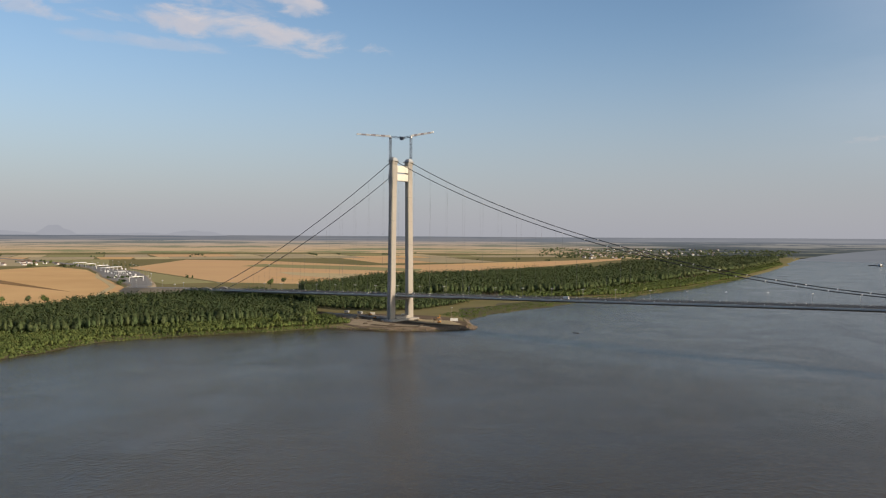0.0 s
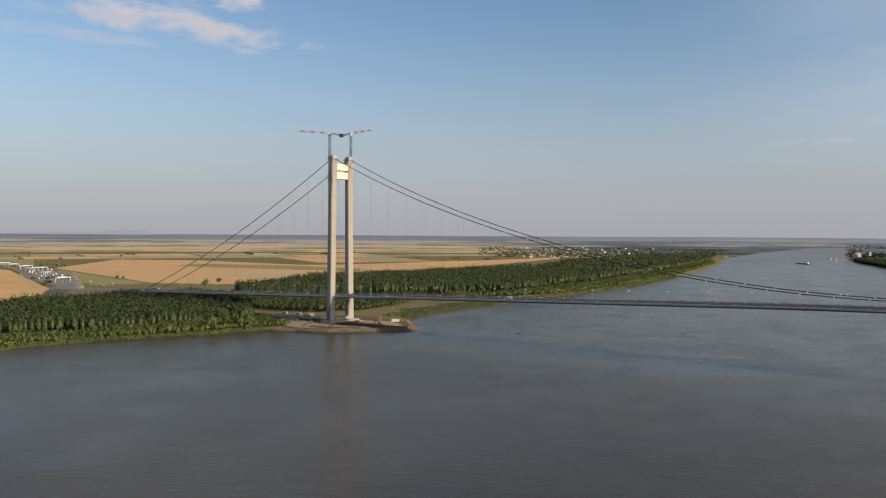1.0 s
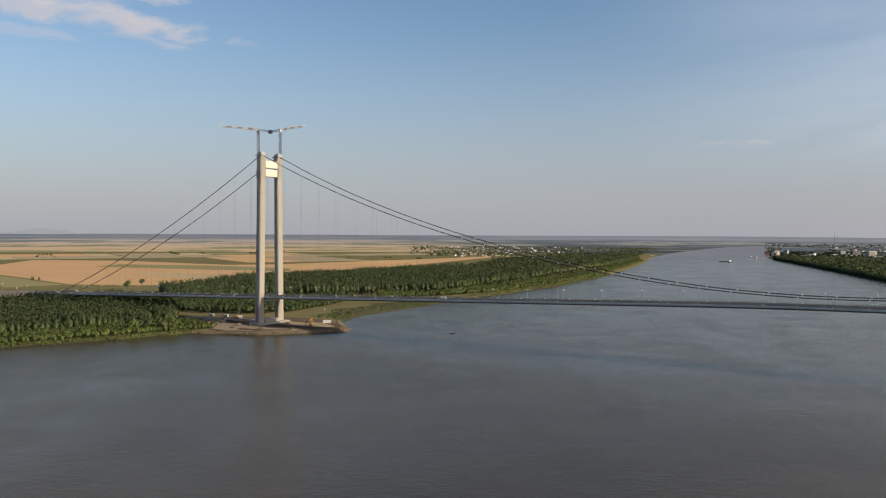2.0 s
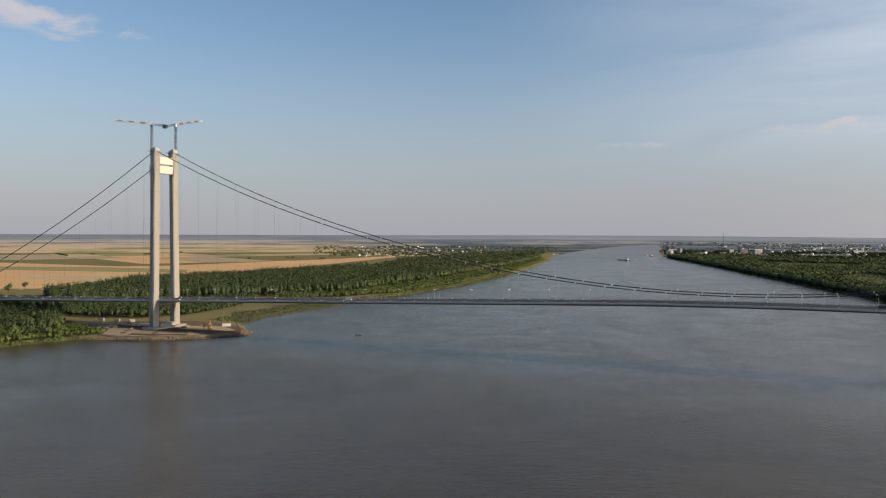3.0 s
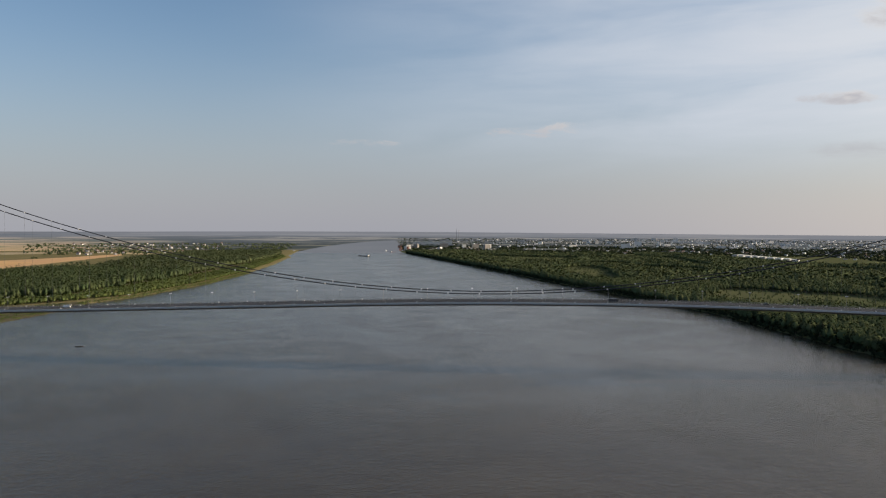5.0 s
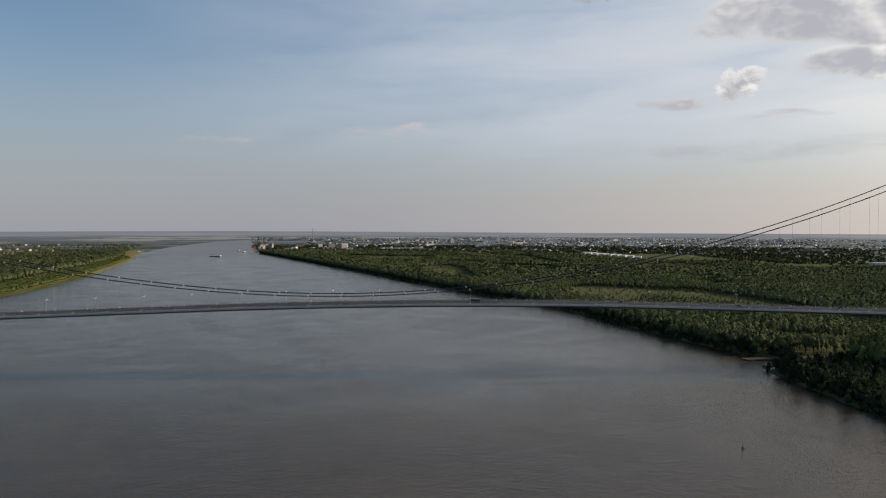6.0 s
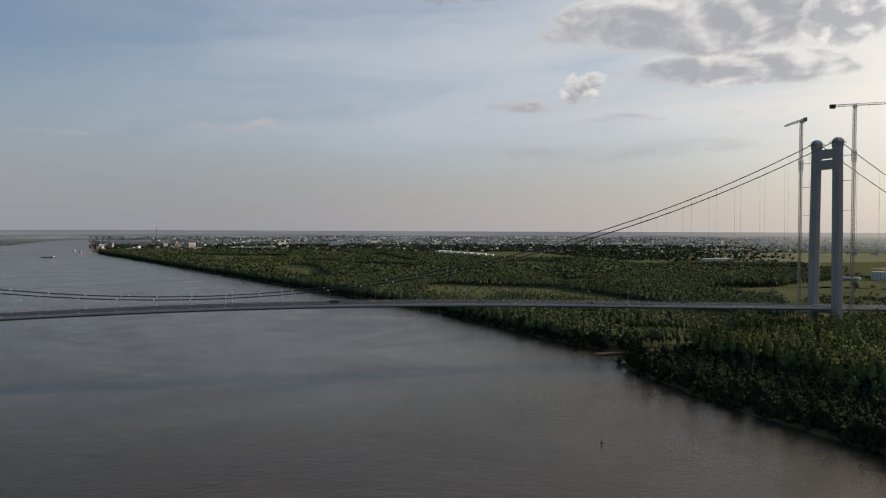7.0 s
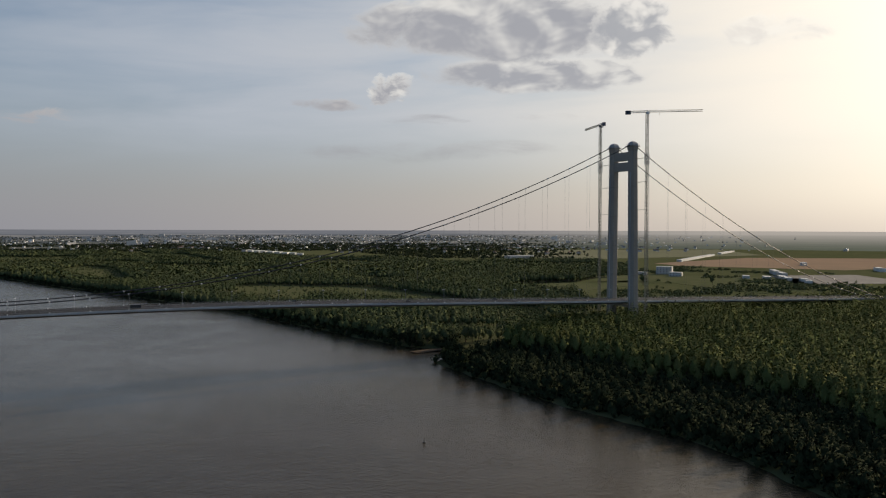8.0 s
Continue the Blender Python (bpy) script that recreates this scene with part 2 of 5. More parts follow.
PLOUGH = mat("dull orange plough land", (0.36, 0.26, 0.18), 0.95, 0, 0.4, 0.01, 0, (0.28, 0.215, 0.155), spec=0.0)
LEAF_CANOPY = mat("broad willow canopy", (0.096, 0.122, 0.040), 0.85, 0, 0.55, 0.05, 0, (0.120, 0.132, 0.050), island=0.08, spec=0.02, coarse=0.012)
MEADOW = mat("green meadow", (0.092, 0.110, 0.052), 0.95, 0, 0.5, 0.03, 0, (0.130, 0.130, 0.074), spec=0.0)
WHEAT = mat("ripe wheat", (0.62, 0.41, 0.205), 0.95, 0, 0.4, 0.006, 0, (0.49, 0.305, 0.145), spec=0.0)
STUBBLE = mat("orange stubble", (0.52, 0.335, 0.185), 0.95, 0, 0.4, 0.006, 0, (0.58, 0.385, 0.205), spec=0.0)
STRAW = mat("pale straw", (0.52, 0.42, 0.26), 0.95, 0, 0.4, 0.006, 0, (0.40, 0.32, 0.18), spec=0.0)
CROP = mat("green crop", (0.250, 0.240, 0.120), 0.95, 0, 0.4, 0.01, 0, (0.31, 0.275, 0.145), spec=0.0)
FALLOW = mat("grey-brown fallow", (0.40, 0.33, 0.22), 0.95, 0, 0.4, 0.008, 0, (0.32, 0.275, 0.175), spec=0.0)
PLASTER = mat("pale plaster", (0.62, 0.61, 0.59), 0.8, 0, 0.2, 0.3, obrand=0.25)
PLASTER_STUFF = mat("town plaster", (0.62, 0.615, 0.60), 0.8, 0, 0.2, 0.3, island=0.7)
ROOF_RED = mat("weathered clay tile roof", (0.15, 0.095, 0.075), 0.8, 0, 0.3, 0.5, obrand=0.25)
ROOF_STUFF = mat("town roofs", (0.105, 0.092, 0.085), 0.8, 0, 0.3, 0.5, island=0.5)
ROOF_GREY = mat("sheet metal roof", (0.50, 0.51, 0.52), 0.5, 0.2, 0.2, 0.4)
GLASS_DARK = mat("dark window glass", (0.03, 0.035, 0.04), 0.15, 0, 0.1, 1.0, spec=0.6)
RUST = mat("rust red paint", (0.20, 0.09, 0.065), 0.6, 0, 0.3, 0.6)
HULL = mat("black hull paint", (0.03, 0.03, 0.035), 0.5, 0, 0.2, 0.8)
CAR_WHITE = mat("white car paint", (0.75, 0.75, 0.74), 0.3, 0, 0.05, 2.0)
CAR_DARK = mat("dark car paint", (0.04, 0.045, 0.05), 0.3, 0, 0.05, 2.0)
RUBBER = mat("tyre rubber", (0.02, 0.02, 0.02), 0.9, 0, 0.1, 2.0)


def water_material():
    m = bpy.data.materials.new("silty river water")
    m.use_nodes = True
    k = Nodes(m.node_tree)
    pos = k.add("ShaderNodeNewGeometry").outputs["Position"]
    big = k.noise(pos, 0.006, 4.0, 0.6, 0.6)
    col = k.mix(k.smooth(big, 0.35, 0.65), (0.047, 0.0365, 0.0200, 1), (0.059, 0.0465, 0.0265, 1))
    p = k.add("ShaderNodeBsdfPrincipled")
    k.set(p.inputs["Base Color"], col)
    p.inputs["IOR"].default_value = 1.33
    p.inputs["Specular IOR Level"].default_value = 0.25
    slick = k.noise(pos, 0.012, 5.0, 0.6, 1.0)
    k.set(p.inputs["Roughness"], k.m("ADD", 0.13, k.m("MULTIPLY", k.smooth(slick, 0.35, 0.7), 0.08)))
    stretched = k.add("ShaderNodeVectorMath", operation="MULTIPLY")
    k.set(stretched.inputs[0], pos)
    stretched.inputs[1].default_value = (1.0, 0.7, 1.0)
    ripple = k.noise(stretched.outputs[0], 0.42, 4.0, 0.65, 0.4)
    chop = k.noise(pos, 1.3, 2.0, 0.5)
    swell = k.noise(pos, 0.06, 3.0, 0.5)
    wind = k.m("ADD", 0.55, k.m("MULTIPLY", k.smooth(k.noise(pos, 0.010, 5.0, 0.62, 1.2), 0.30, 0.70), 0.55))
    h = k.m("ADD", k.m("MULTIPLY", k.m("ADD", k.m("MULTIPLY", ripple, 0.75), k.m("MULTIPLY", chop, 0.12)), wind), k.m("MULTIPLY", swell, 0.5))
    b = k.add("ShaderNodeBump", Strength=0.58, Distance=1.0, Height=h)
    k.set(p.inputs["Normal"], b.outputs[0])
    o = k.add("ShaderNodeOutputMaterial")
    k.t.links.new(p.outputs[0], o.inputs[0])
    return m


WATER = water_material()


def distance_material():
    """The plain far distance: woods, fields and town edges in flat glowing bands, the haze of kilometres of air painted
    into their colours.
    """
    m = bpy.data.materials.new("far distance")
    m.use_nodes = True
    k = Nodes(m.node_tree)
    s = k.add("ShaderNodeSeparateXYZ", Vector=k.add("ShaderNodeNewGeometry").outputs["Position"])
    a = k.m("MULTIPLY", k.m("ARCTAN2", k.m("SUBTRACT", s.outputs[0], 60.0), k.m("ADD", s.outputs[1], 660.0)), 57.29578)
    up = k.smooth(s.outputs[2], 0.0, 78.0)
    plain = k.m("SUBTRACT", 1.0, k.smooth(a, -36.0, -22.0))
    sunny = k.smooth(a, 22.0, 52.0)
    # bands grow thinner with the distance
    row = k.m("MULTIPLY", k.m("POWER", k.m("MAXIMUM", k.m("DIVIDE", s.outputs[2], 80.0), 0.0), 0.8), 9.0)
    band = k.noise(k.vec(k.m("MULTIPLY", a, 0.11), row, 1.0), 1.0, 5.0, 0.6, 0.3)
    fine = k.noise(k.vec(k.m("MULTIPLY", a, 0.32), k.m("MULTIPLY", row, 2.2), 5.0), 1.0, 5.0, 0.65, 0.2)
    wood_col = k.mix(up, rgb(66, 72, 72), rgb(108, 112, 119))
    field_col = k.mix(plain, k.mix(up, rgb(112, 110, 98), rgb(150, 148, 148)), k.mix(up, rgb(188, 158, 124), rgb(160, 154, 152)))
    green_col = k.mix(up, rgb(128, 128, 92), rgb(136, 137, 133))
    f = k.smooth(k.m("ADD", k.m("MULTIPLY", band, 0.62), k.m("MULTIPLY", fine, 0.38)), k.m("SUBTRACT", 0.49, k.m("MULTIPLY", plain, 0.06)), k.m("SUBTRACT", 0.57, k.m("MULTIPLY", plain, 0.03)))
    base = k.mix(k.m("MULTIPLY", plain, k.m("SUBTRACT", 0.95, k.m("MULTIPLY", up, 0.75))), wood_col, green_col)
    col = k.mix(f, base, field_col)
    # painted haze: paler towards the horizon and on the sun's side
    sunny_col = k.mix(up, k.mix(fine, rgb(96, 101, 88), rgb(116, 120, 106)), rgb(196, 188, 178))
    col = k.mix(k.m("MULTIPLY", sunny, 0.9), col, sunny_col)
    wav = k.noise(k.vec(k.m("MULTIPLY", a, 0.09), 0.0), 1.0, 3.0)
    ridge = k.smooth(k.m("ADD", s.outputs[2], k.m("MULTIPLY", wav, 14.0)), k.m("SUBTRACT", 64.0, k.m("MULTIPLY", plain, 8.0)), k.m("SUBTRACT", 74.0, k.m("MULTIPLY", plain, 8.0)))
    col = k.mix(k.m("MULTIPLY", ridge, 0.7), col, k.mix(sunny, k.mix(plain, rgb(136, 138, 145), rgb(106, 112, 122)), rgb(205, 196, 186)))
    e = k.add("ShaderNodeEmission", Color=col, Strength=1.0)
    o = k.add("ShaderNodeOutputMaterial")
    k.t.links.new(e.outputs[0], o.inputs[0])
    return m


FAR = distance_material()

# ---- building helpers ----


def thing(name, label, category, group="", kind="", at=(0, 0, 0)):
    ob = new(name)
    ob.empty_display_size = 1
    ob.location = at
    return tagged(ob, label, category, group, kind)


def part(name, bm, material, parent=None, label=""):
    me = bpy.data.meshes.new(name)
    bm.to_mesh(me)
    bm.free()
    me.materials.append(material)
    ob = new(name, me)
    if parent is not None:
        ob.parent = parent
    return tagged(ob, label)


def mesh_np(name, V, F, material, parent=None, N=None):
    """A mesh object from arrays of places, triangles and, for foliage, the normals of the crown."""
    me = bpy.data.meshes.new(name)
    V, F = np.asarray(V, np.float32), np.asarray(F, np.int32)
    me.vertices.add(len(V))
    me.vertices.foreach_set("co", V.ravel())
    me.loops.add(F.size)
    me.loops.foreach_set("vertex_index", F.ravel())
    me.polygons.add(len(F))
    me.polygons.foreach_set("loop_start", np.arange(len(F), dtype=np.int32) * F.shape[1])
    me.update(calc_edges=True)
    if N is not None:
        me.attributes.new("custom_normal", "FLOAT_VECTOR", "POINT").data.foreach_set("vector", np.asarray(N, np.float32).ravel())
        me.update()
    me.materials.append(material)
    ob = new(name, me)
    if parent is not None:
        ob.parent = parent
    return ob


def add_box(bm, x0, x1, y0, y1, z0, z1, taper=0.0):
    v = []
    for z, k in ((z0, 0.0), (z1, taper)):
        v.append([bm.verts.new(p) for p in ((x0 + k, y0 + k, z), (x1 - k, y0 + k, z), (x1 - k, y1 - k, z), (x0 + k, y1 - k, z))])
    a, b = v
    bm.faces.new(a[::-1])
    bm.faces.new(b)
    for i in range(4):
        j = (i + 1) % 4
        bm.faces.new((a[i], a[j], b[j], b[i]))


def box(*a, **k):
    bm = bmesh.new()
    add_box(bm, *a, **k)
    return bm


def add_rod(bm, p, q, r, r2=None, n=5):
    p, q = Vector(p), Vector(q)
    d = (q - p).normalized()
    s = d.orthogonal().normalized()
    t = d.cross(s)
    rings = []
    for c, rad in ((p, r), (q, r if r2 is None else r2)):
        rings.append([bm.verts.new(c + rad * (math.cos(2 * math.pi * i / n) * s + math.sin(2 * math.pi * i / n) * t)) for i in range(n)])
    for i in range(n):
        j = (i + 1) % n
        bm.faces.new((rings[0][i], rings[0][j], rings[1][j], rings[1][i]))
    bm.faces.new(rings[0][::-1])
    bm.faces.new(rings[1])


def rod(*a, **k):
    bm = bmesh.new()
    add_rod(bm, *a, **k)
    return bm


def loft(rings, closed=True):
    """A skin over rings of equal counts."""
    bm = bmesh.new()
    vs = [[bm.verts.new(p) for p in ring] for ring in rings]
    n = len(vs[0])
    for a, b in zip(vs, vs[1:]):
        for i in range(n):
            j = (i + 1) % n
            bm.faces.new((a[i], a[j], b[j], b[i]))
    bm.faces.new(vs[0][::-1])
    bm.faces.new(vs[-1])
    return bm


# ---- the land and the river ----
CX, CY, LAND, RIM = 60.0, -660.0, 4000.0, 4920.0


def ramp(x, y):
    r = np.hypot(np.asarray(x, float) - CX, np.asarray(y, float) - CY)
    return 79.0 * np.clip((r - LAND) / (RIM - LAND), 0, 1) ** 1.35


LEFT = np.array([(-4900, -700), (-1500, -690), (-700, -640), (-431, -612), (-379, -628), (-325, -655), (-257, -640), (-195, -612), (-134, -596), (-92, -584),
                 (-84, -558), (-70, -513), (-41, -480), (5, -456), (24, -466), (54, -500), (74, -518), (158, -542), (231, -544), (315, -543), (457, -566),
                 (567, -552), (831, -556), (1170, -594), (1750, -700), (2200, -795), (2308, -811), (2420, -860), (3162, -1024), (4424, -1157), (5200, -1200)], float)
RIGHT = np.array([(-4900, 420), (-900, 350), (-393, 336), (-325, 349), (-281, 350), (-230, 344), (-180, 341), (-130, 338), (-60, 342), (-24, 346), (-10, 366),
                  (30, 386), (60, 360), (123, 348), (239, 327), (412, 303), (466, 290), (720, 208), (1043, 106), (1465, -24), (2380, -308), (3040, -520), (3500, -640),
                  (4300, -900), (5200, -1100)], float)


def x_left(y):
    return np.interp(y, LEFT[:, 0], LEFT[:, 1])


def x_right(y):
    return np.interp(y, RIGHT[:, 0], RIGHT[:, 1])


def wobble(y, k):
    return 1.6 * np.sin(y * 0.11 + k) + 1.1 * np.sin(y * 0.27 + 2 * k) + 2.2 * np.sin(y * 0.037 + 3 * k)


def land_z(off, x, y):
    """Height of the land by the distance from the water's edge."""
    return np.interp(off, [-14, 0, 3, 9, 25, 90], [-3.5, -0.05, 0.7, 1.7, 2.6, 3.0]) + ramp(x, y)


def rows_y():
    near = np.arange(-620, 700, 5.0)
    return np.concatenate([np.arange(-4640, -620, 60.0), near, np.arange(700, 3300, 20.0)])


def bank(name, side, label, material):
    offs = np.array([-14, -6, 0, 3, 9, 25, 60, 120, 220, 380, 600, 900, 1300, 1800, 2400, 3000, 3600, 4200, 5000.0])
    ys = rows_y()
    V = []
    for y in ys:
        half = math.sqrt(max(LAND ** 2 - (y - CY) ** 2, 1.0))
        edge = (x_left(y) if side < 0 else x_right(y)) + wobble(y, 1.0 + side) * 0.6
        end = CX + side * half
        for o in offs:
            x = edge + side * o
            x = max(x, end) if side < 0 else min(x, end)
            V.append((x, y, float(land_z(o, x, y))))
    n = len(offs)
    F = []
    for i in range(len(ys) - 1):
        for j in range(n - 1):
            a, b, c, d = i * n + j, i * n + j + 1, (i + 1) * n + j + 1, (i + 1) * n + j
            F += [(a, b, c), (a, c, d)] if side > 0 else [(a, c, b), (a, d, c)]
    ob = mesh_np(name, V, F, material)
    return tagged(ob, label, "ground", kind="structure")


bank("ground", -1, "flat grassy plain beside the wide river", GRASS)
bank("ground", 1, "flat grassy flood plain on the town bank", GRASS_DAMP)

SILT = mat("dark damp silt", (0.105, 0.090, 0.055), 0.9, 0, 0.5, 0.06, 0.05, (0.070, 0.066, 0.040), coarse=0.012, spec=0.1)


def mudflat(y0, y1, wide):
    """A strip of bare silt that follows the bank above the waterline."""
    ys, offs = np.arange(y0, y1, 5.0), np.array([-3.0, 0.0, 3.0, 9.0, 25.0, 90.0])
    V, F = [], []
    for i, y in enumerate(ys):
        reach = wide * math.sin(math.pi * (i + 0.5) / len(ys)) ** 0.5 * (0.8 + 0.4 * noise.noise((y * 0.02, 0, 0)))
        for o in np.minimum(offs, reach):
            x = float(x_left(y)) + float(wobble(y, 0.0)) * 0.6 - o
            V.append((x, y, float(land_z(o, x, y)) + 0.09))
    n = len(offs)
    for i in range(len(ys) - 1):
        for j in range(n - 1):
            a, b, c, d = i * n + j, i * n + j + 1, (i + 1) * n + j + 1, (i + 1) * n + j
            F += [(a, c, b), (a, d, c)]
    tagged(mesh_np("mudflat", V, F, SILT), "dark damp silt bank along the water", "ground", kind="structure")


mudflat(74, 460, 75)
mudflat(-600, -88, 13)

# the river, to the end of the flat land and on over the distance
bm = bmesh.new()
vs = []
for i in range(65):
    a = 2 * math.pi * i / 64
    vs.append(bm.verts.new((CX + LAND * 1.02 * math.sin(a), CY + LAND * 1.02 * math.cos(a), -0.02)))
bmesh.ops.contextual_create(bm, geom=vs[:64])
tagged(part("water", bm, WATER), "wide silty brown river with fine ripples", "river", kind="structure")



def far_place(az, D):
    """A place on the rising far plain that stands for the one D metres off in that direction."""
    r = np.linspace(3600, RIM, 400)
    seen = 108.5 * r / (108.5 - ramp(CX, CY + r) - 2.4 + 1e-6)
    r = np.interp(D, np.where(np.diff(seen, prepend=0) > 0, seen, 1e6), r) if D > 3600 else D
    a = radians(az)
    x, y = CX + r * math.sin(a), CY + r * math.cos(a)
    return x, y, r / D


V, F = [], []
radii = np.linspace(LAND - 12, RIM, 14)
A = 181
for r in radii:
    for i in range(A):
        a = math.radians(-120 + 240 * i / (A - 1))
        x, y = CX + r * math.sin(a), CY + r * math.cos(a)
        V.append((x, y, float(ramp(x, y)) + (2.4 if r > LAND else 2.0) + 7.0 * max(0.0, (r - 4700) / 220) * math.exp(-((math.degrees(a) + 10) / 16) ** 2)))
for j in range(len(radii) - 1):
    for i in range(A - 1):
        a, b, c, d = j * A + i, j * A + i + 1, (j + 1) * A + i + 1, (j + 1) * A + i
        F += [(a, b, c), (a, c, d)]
tagged(mesh_np("backdrop", V, F, FAR), "glowing far plain with painted haze, woods and fields at the horizon", "distance", kind="structure")

# ---- the bridge ----
SPAN = 560.0


def deck_z(x):
    d = abs(x - 95.0)
    return 52.8 - 0.86e-4 * d * d if d < 195 else 49.53 - 0.0335 * (d - 195)


def cable_z(x):
    if x < -SPAN:
        f = (x + SPAN) / -358.0
        return 191.3 - (191.3 - 23.2) * f - 44.0 * f * (1 - f)
    if x > SPAN:
        f = (x - SPAN) / 378.0
        return 188.4 - (188.4 - 28.0) * f - 73.0 * f * (1 - f)
    lift = 3.0 * math.sin(math.pi * (x + SPAN) / 620.0) ** 2 if x < 60 else 0.0
    return 58.3 + 4.196e-4 * (x - 3.0) ** 2 + lift


def chamfered(cx, cy, z, hx, hy, c):
    return [(cx - hx + c, cy - hy, z), (cx + hx - c, cy - hy, z), (cx + hx, cy - hy + c, z), (cx + hx, cy + hy - c, z),
            (cx + hx - c, cy + hy, z), (cx - hx + c, cy + hy, z), (cx - hx, cy + hy - c, z), (cx - hx, cy - hy + c, z)]


def bridge_tower(x, drop, sheeted):
    label = "sunlit concrete bridge tower with cream-sheeted crossbeams" if sheeted else "dark backlit concrete bridge tower rising from woods"
    t = thing("bridge_tower", label, "bridge tower", "bridge towers", at=(x, 0, 0))
    top = 189.5 - drop
    for s in (-1, 1):
        def yc(z):
            return s * (15.9 - 2.6 * (z / 190.0))
        rings = [chamfered(0, yc(z), z, hx, hy, 0.9) for z, hx, hy in
                 ((2.0, 3.4, 4.6), (12, 3.4, 4.55), (34, 3.3, 4.4), (100, 3.2, 4.25), (top - 22, 3.05, 4.1), (top - 4, 3.05, 4.1), (top - 2.2, 3.5, 4.5), (top, 3.5, 4.5))]
        leg = part("leg", loft(rings), CONCRETE, t)
        part("ladder", box(-3.75, -3.45, yc(90) - 0.5, yc(90) + 0.5, 12, top - 24), STEEL, leg)
        for z in (36, 64, 92, 120, 148):
            part("pour_joint", loft([chamfered(0, yc(z), zz, 3.42 - z * 0.0018, 4.56 - z * 0.0026, 0.9) for zz in (z, z + 0.5)]), CONCRETE_DARK, leg)
        part("saddle_platform", box(-4.6, 4.6, s * 13.4 - 5.2, s * 13.4 + 5.2, top, top + 0.7), CONCRETE_DARK, t)
        rings = []
        for k in range(7):
            a = math.radians(90 * k / 6.4)
            rings.append(chamfered(0, s * 13.4, top + 0.7 + 4.4 * math.sin(a), 0.5 + 3.2 * math.cos(a), 0.5 + 3.5 * math.cos(a), 0.4))
        dome = part("saddle_housing", loft(rings), STEEL, t, "rounded grey steel saddle housing")
        rail = bmesh.new()
        for dx in (-4.4, 4.4):
            add_rod(rail, (dx, s * 13.4 - 5, top + 1.9), (dx, s * 13.4 + 5, top + 1.9), 0.07, n=3)
        for dy in (-5, 5):
            add_rod(rail, (-4.4, s * 13.4 + dy, top + 1.9), (4.4, s * 13.4 + dy, top + 1.9), 0.07, n=3)
            for dx in (-4.4, 0, 4.4):
                add_rod(rail, (dx, s * 13.4 + dy, top + 0.7), (dx, s * 13.4 + dy, top + 1.9), 0.06, n=3)
        part("railing", rail, RAIL, t)
    for z0, z1 in ((top - 4.7 - 8.0, top - 4.7), (top - 22.4, top - 14.2)):
        beam = part("crossbeam", box(-2.4, 2.4, -9.8, 9.8, z0, z1), CONCRETE, t)
        if sheeted:
            for dx in (-2.75, 2.55):
                for k in range(4):
                    y0 = -9.3 + 4.65 * k
                    part("sheet", box(dx, dx + 0.2, y0 + 0.04, y0 + 4.61, z0 + 0.2, z1 - 0.1), SHEET, beam)
    zd = deck_z(x)
    part("lower_crossbeam", box(-2.6, 2.6, -11.6, 11.6, zd - 6.4, zd - 4.0), CONCRETE, t)
    part("pile_cap", loft([chamfered(0, 0, z, hx, hy, 2.0) for z, hx, hy in ((-2, 9.5, 25), (4.8, 9.5, 25), (5.3, 9.0, 24.5))]), CONCRETE, t)
    part("plinth_wall", box(-4.2, 4.2, -11, 11, 5.3, 8.6), CONCRETE, t, "low concrete wall joining the legs")
    return t


tower_a = bridge_tower(-SPAN, 0.0, True)
tower_b = bridge_tower(SPAN, 4.0, False)

# deck
deck = thing("bridge_deck", "long pale grey steel box-girder road deck, gently arched", "bridge deck")
stations = sorted({float(v) for v in range(-984, 1417, 24)} | {-SPAN - 6, -SPAN + 6, SPAN - 6, SPAN + 6})


def deck_ring(x, half, zs):
    z = deck_z(x)
    return [(x, y * half / 15.85, z + dz) for y, dz in zs]


SHELL = [(-15.85, -0.02), (15.85, -0.02), (15.85, -1.5), (-15.85, -1.5)]
BELLY = [(-15.6, -1.5), (15.6, -1.5), (9.5, -3.2), (-9.5, -3.2)]
ROADWAY = [(-15.0, 0.02), (15.0, 0.02), (15.0, -0.01), (-15.0, -0.01)]
for x0, x1 in zip(stations, stations[1:]):
    mid = (x0 + x1) / 2
    half = 9.2 if min(abs(mid - SPAN), abs(mid + SPAN)) < 6 else 15.85
    g = 0.03
    seg = part("girder_segment", loft([deck_ring(x0 + g, half, SHELL), deck_ring(x1 - g, half, SHELL)]), FASCIA, deck)
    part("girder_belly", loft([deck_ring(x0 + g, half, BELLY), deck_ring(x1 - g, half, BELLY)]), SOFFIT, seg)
    narrow = half / 15.85
    part("carriageway", loft([[(x, y * narrow, z) for x, y, z in deck_ring(xx, 15.85, ROADWAY)] for xx in (x0, x1)]), ASPHALT, seg)
    for y in ([-15.6, -11.6, -0.9, 0.9, 11.6, 15.6] if half > 10 else [-9.0, -0.9, 0.9, 9.0]):
        rails = bmesh.new()
        for h in ((0.55, 1.1) if abs(y) > 1 else (0.8,)):
            add_rod(rails, (x0, y, deck_z(x0) + h), (x1, y, deck_z(x1) + h), 0.045, n=3)
        for k in range(6):
            x = x0 + (x1 - x0) * (k + 0.5) / 6
            add_rod(rails, (x, y, deck_z(x)), (x, y, deck_z(x) + 1.1), 0.04, n=3)
        part("guard_rail", rails, RAIL, seg)

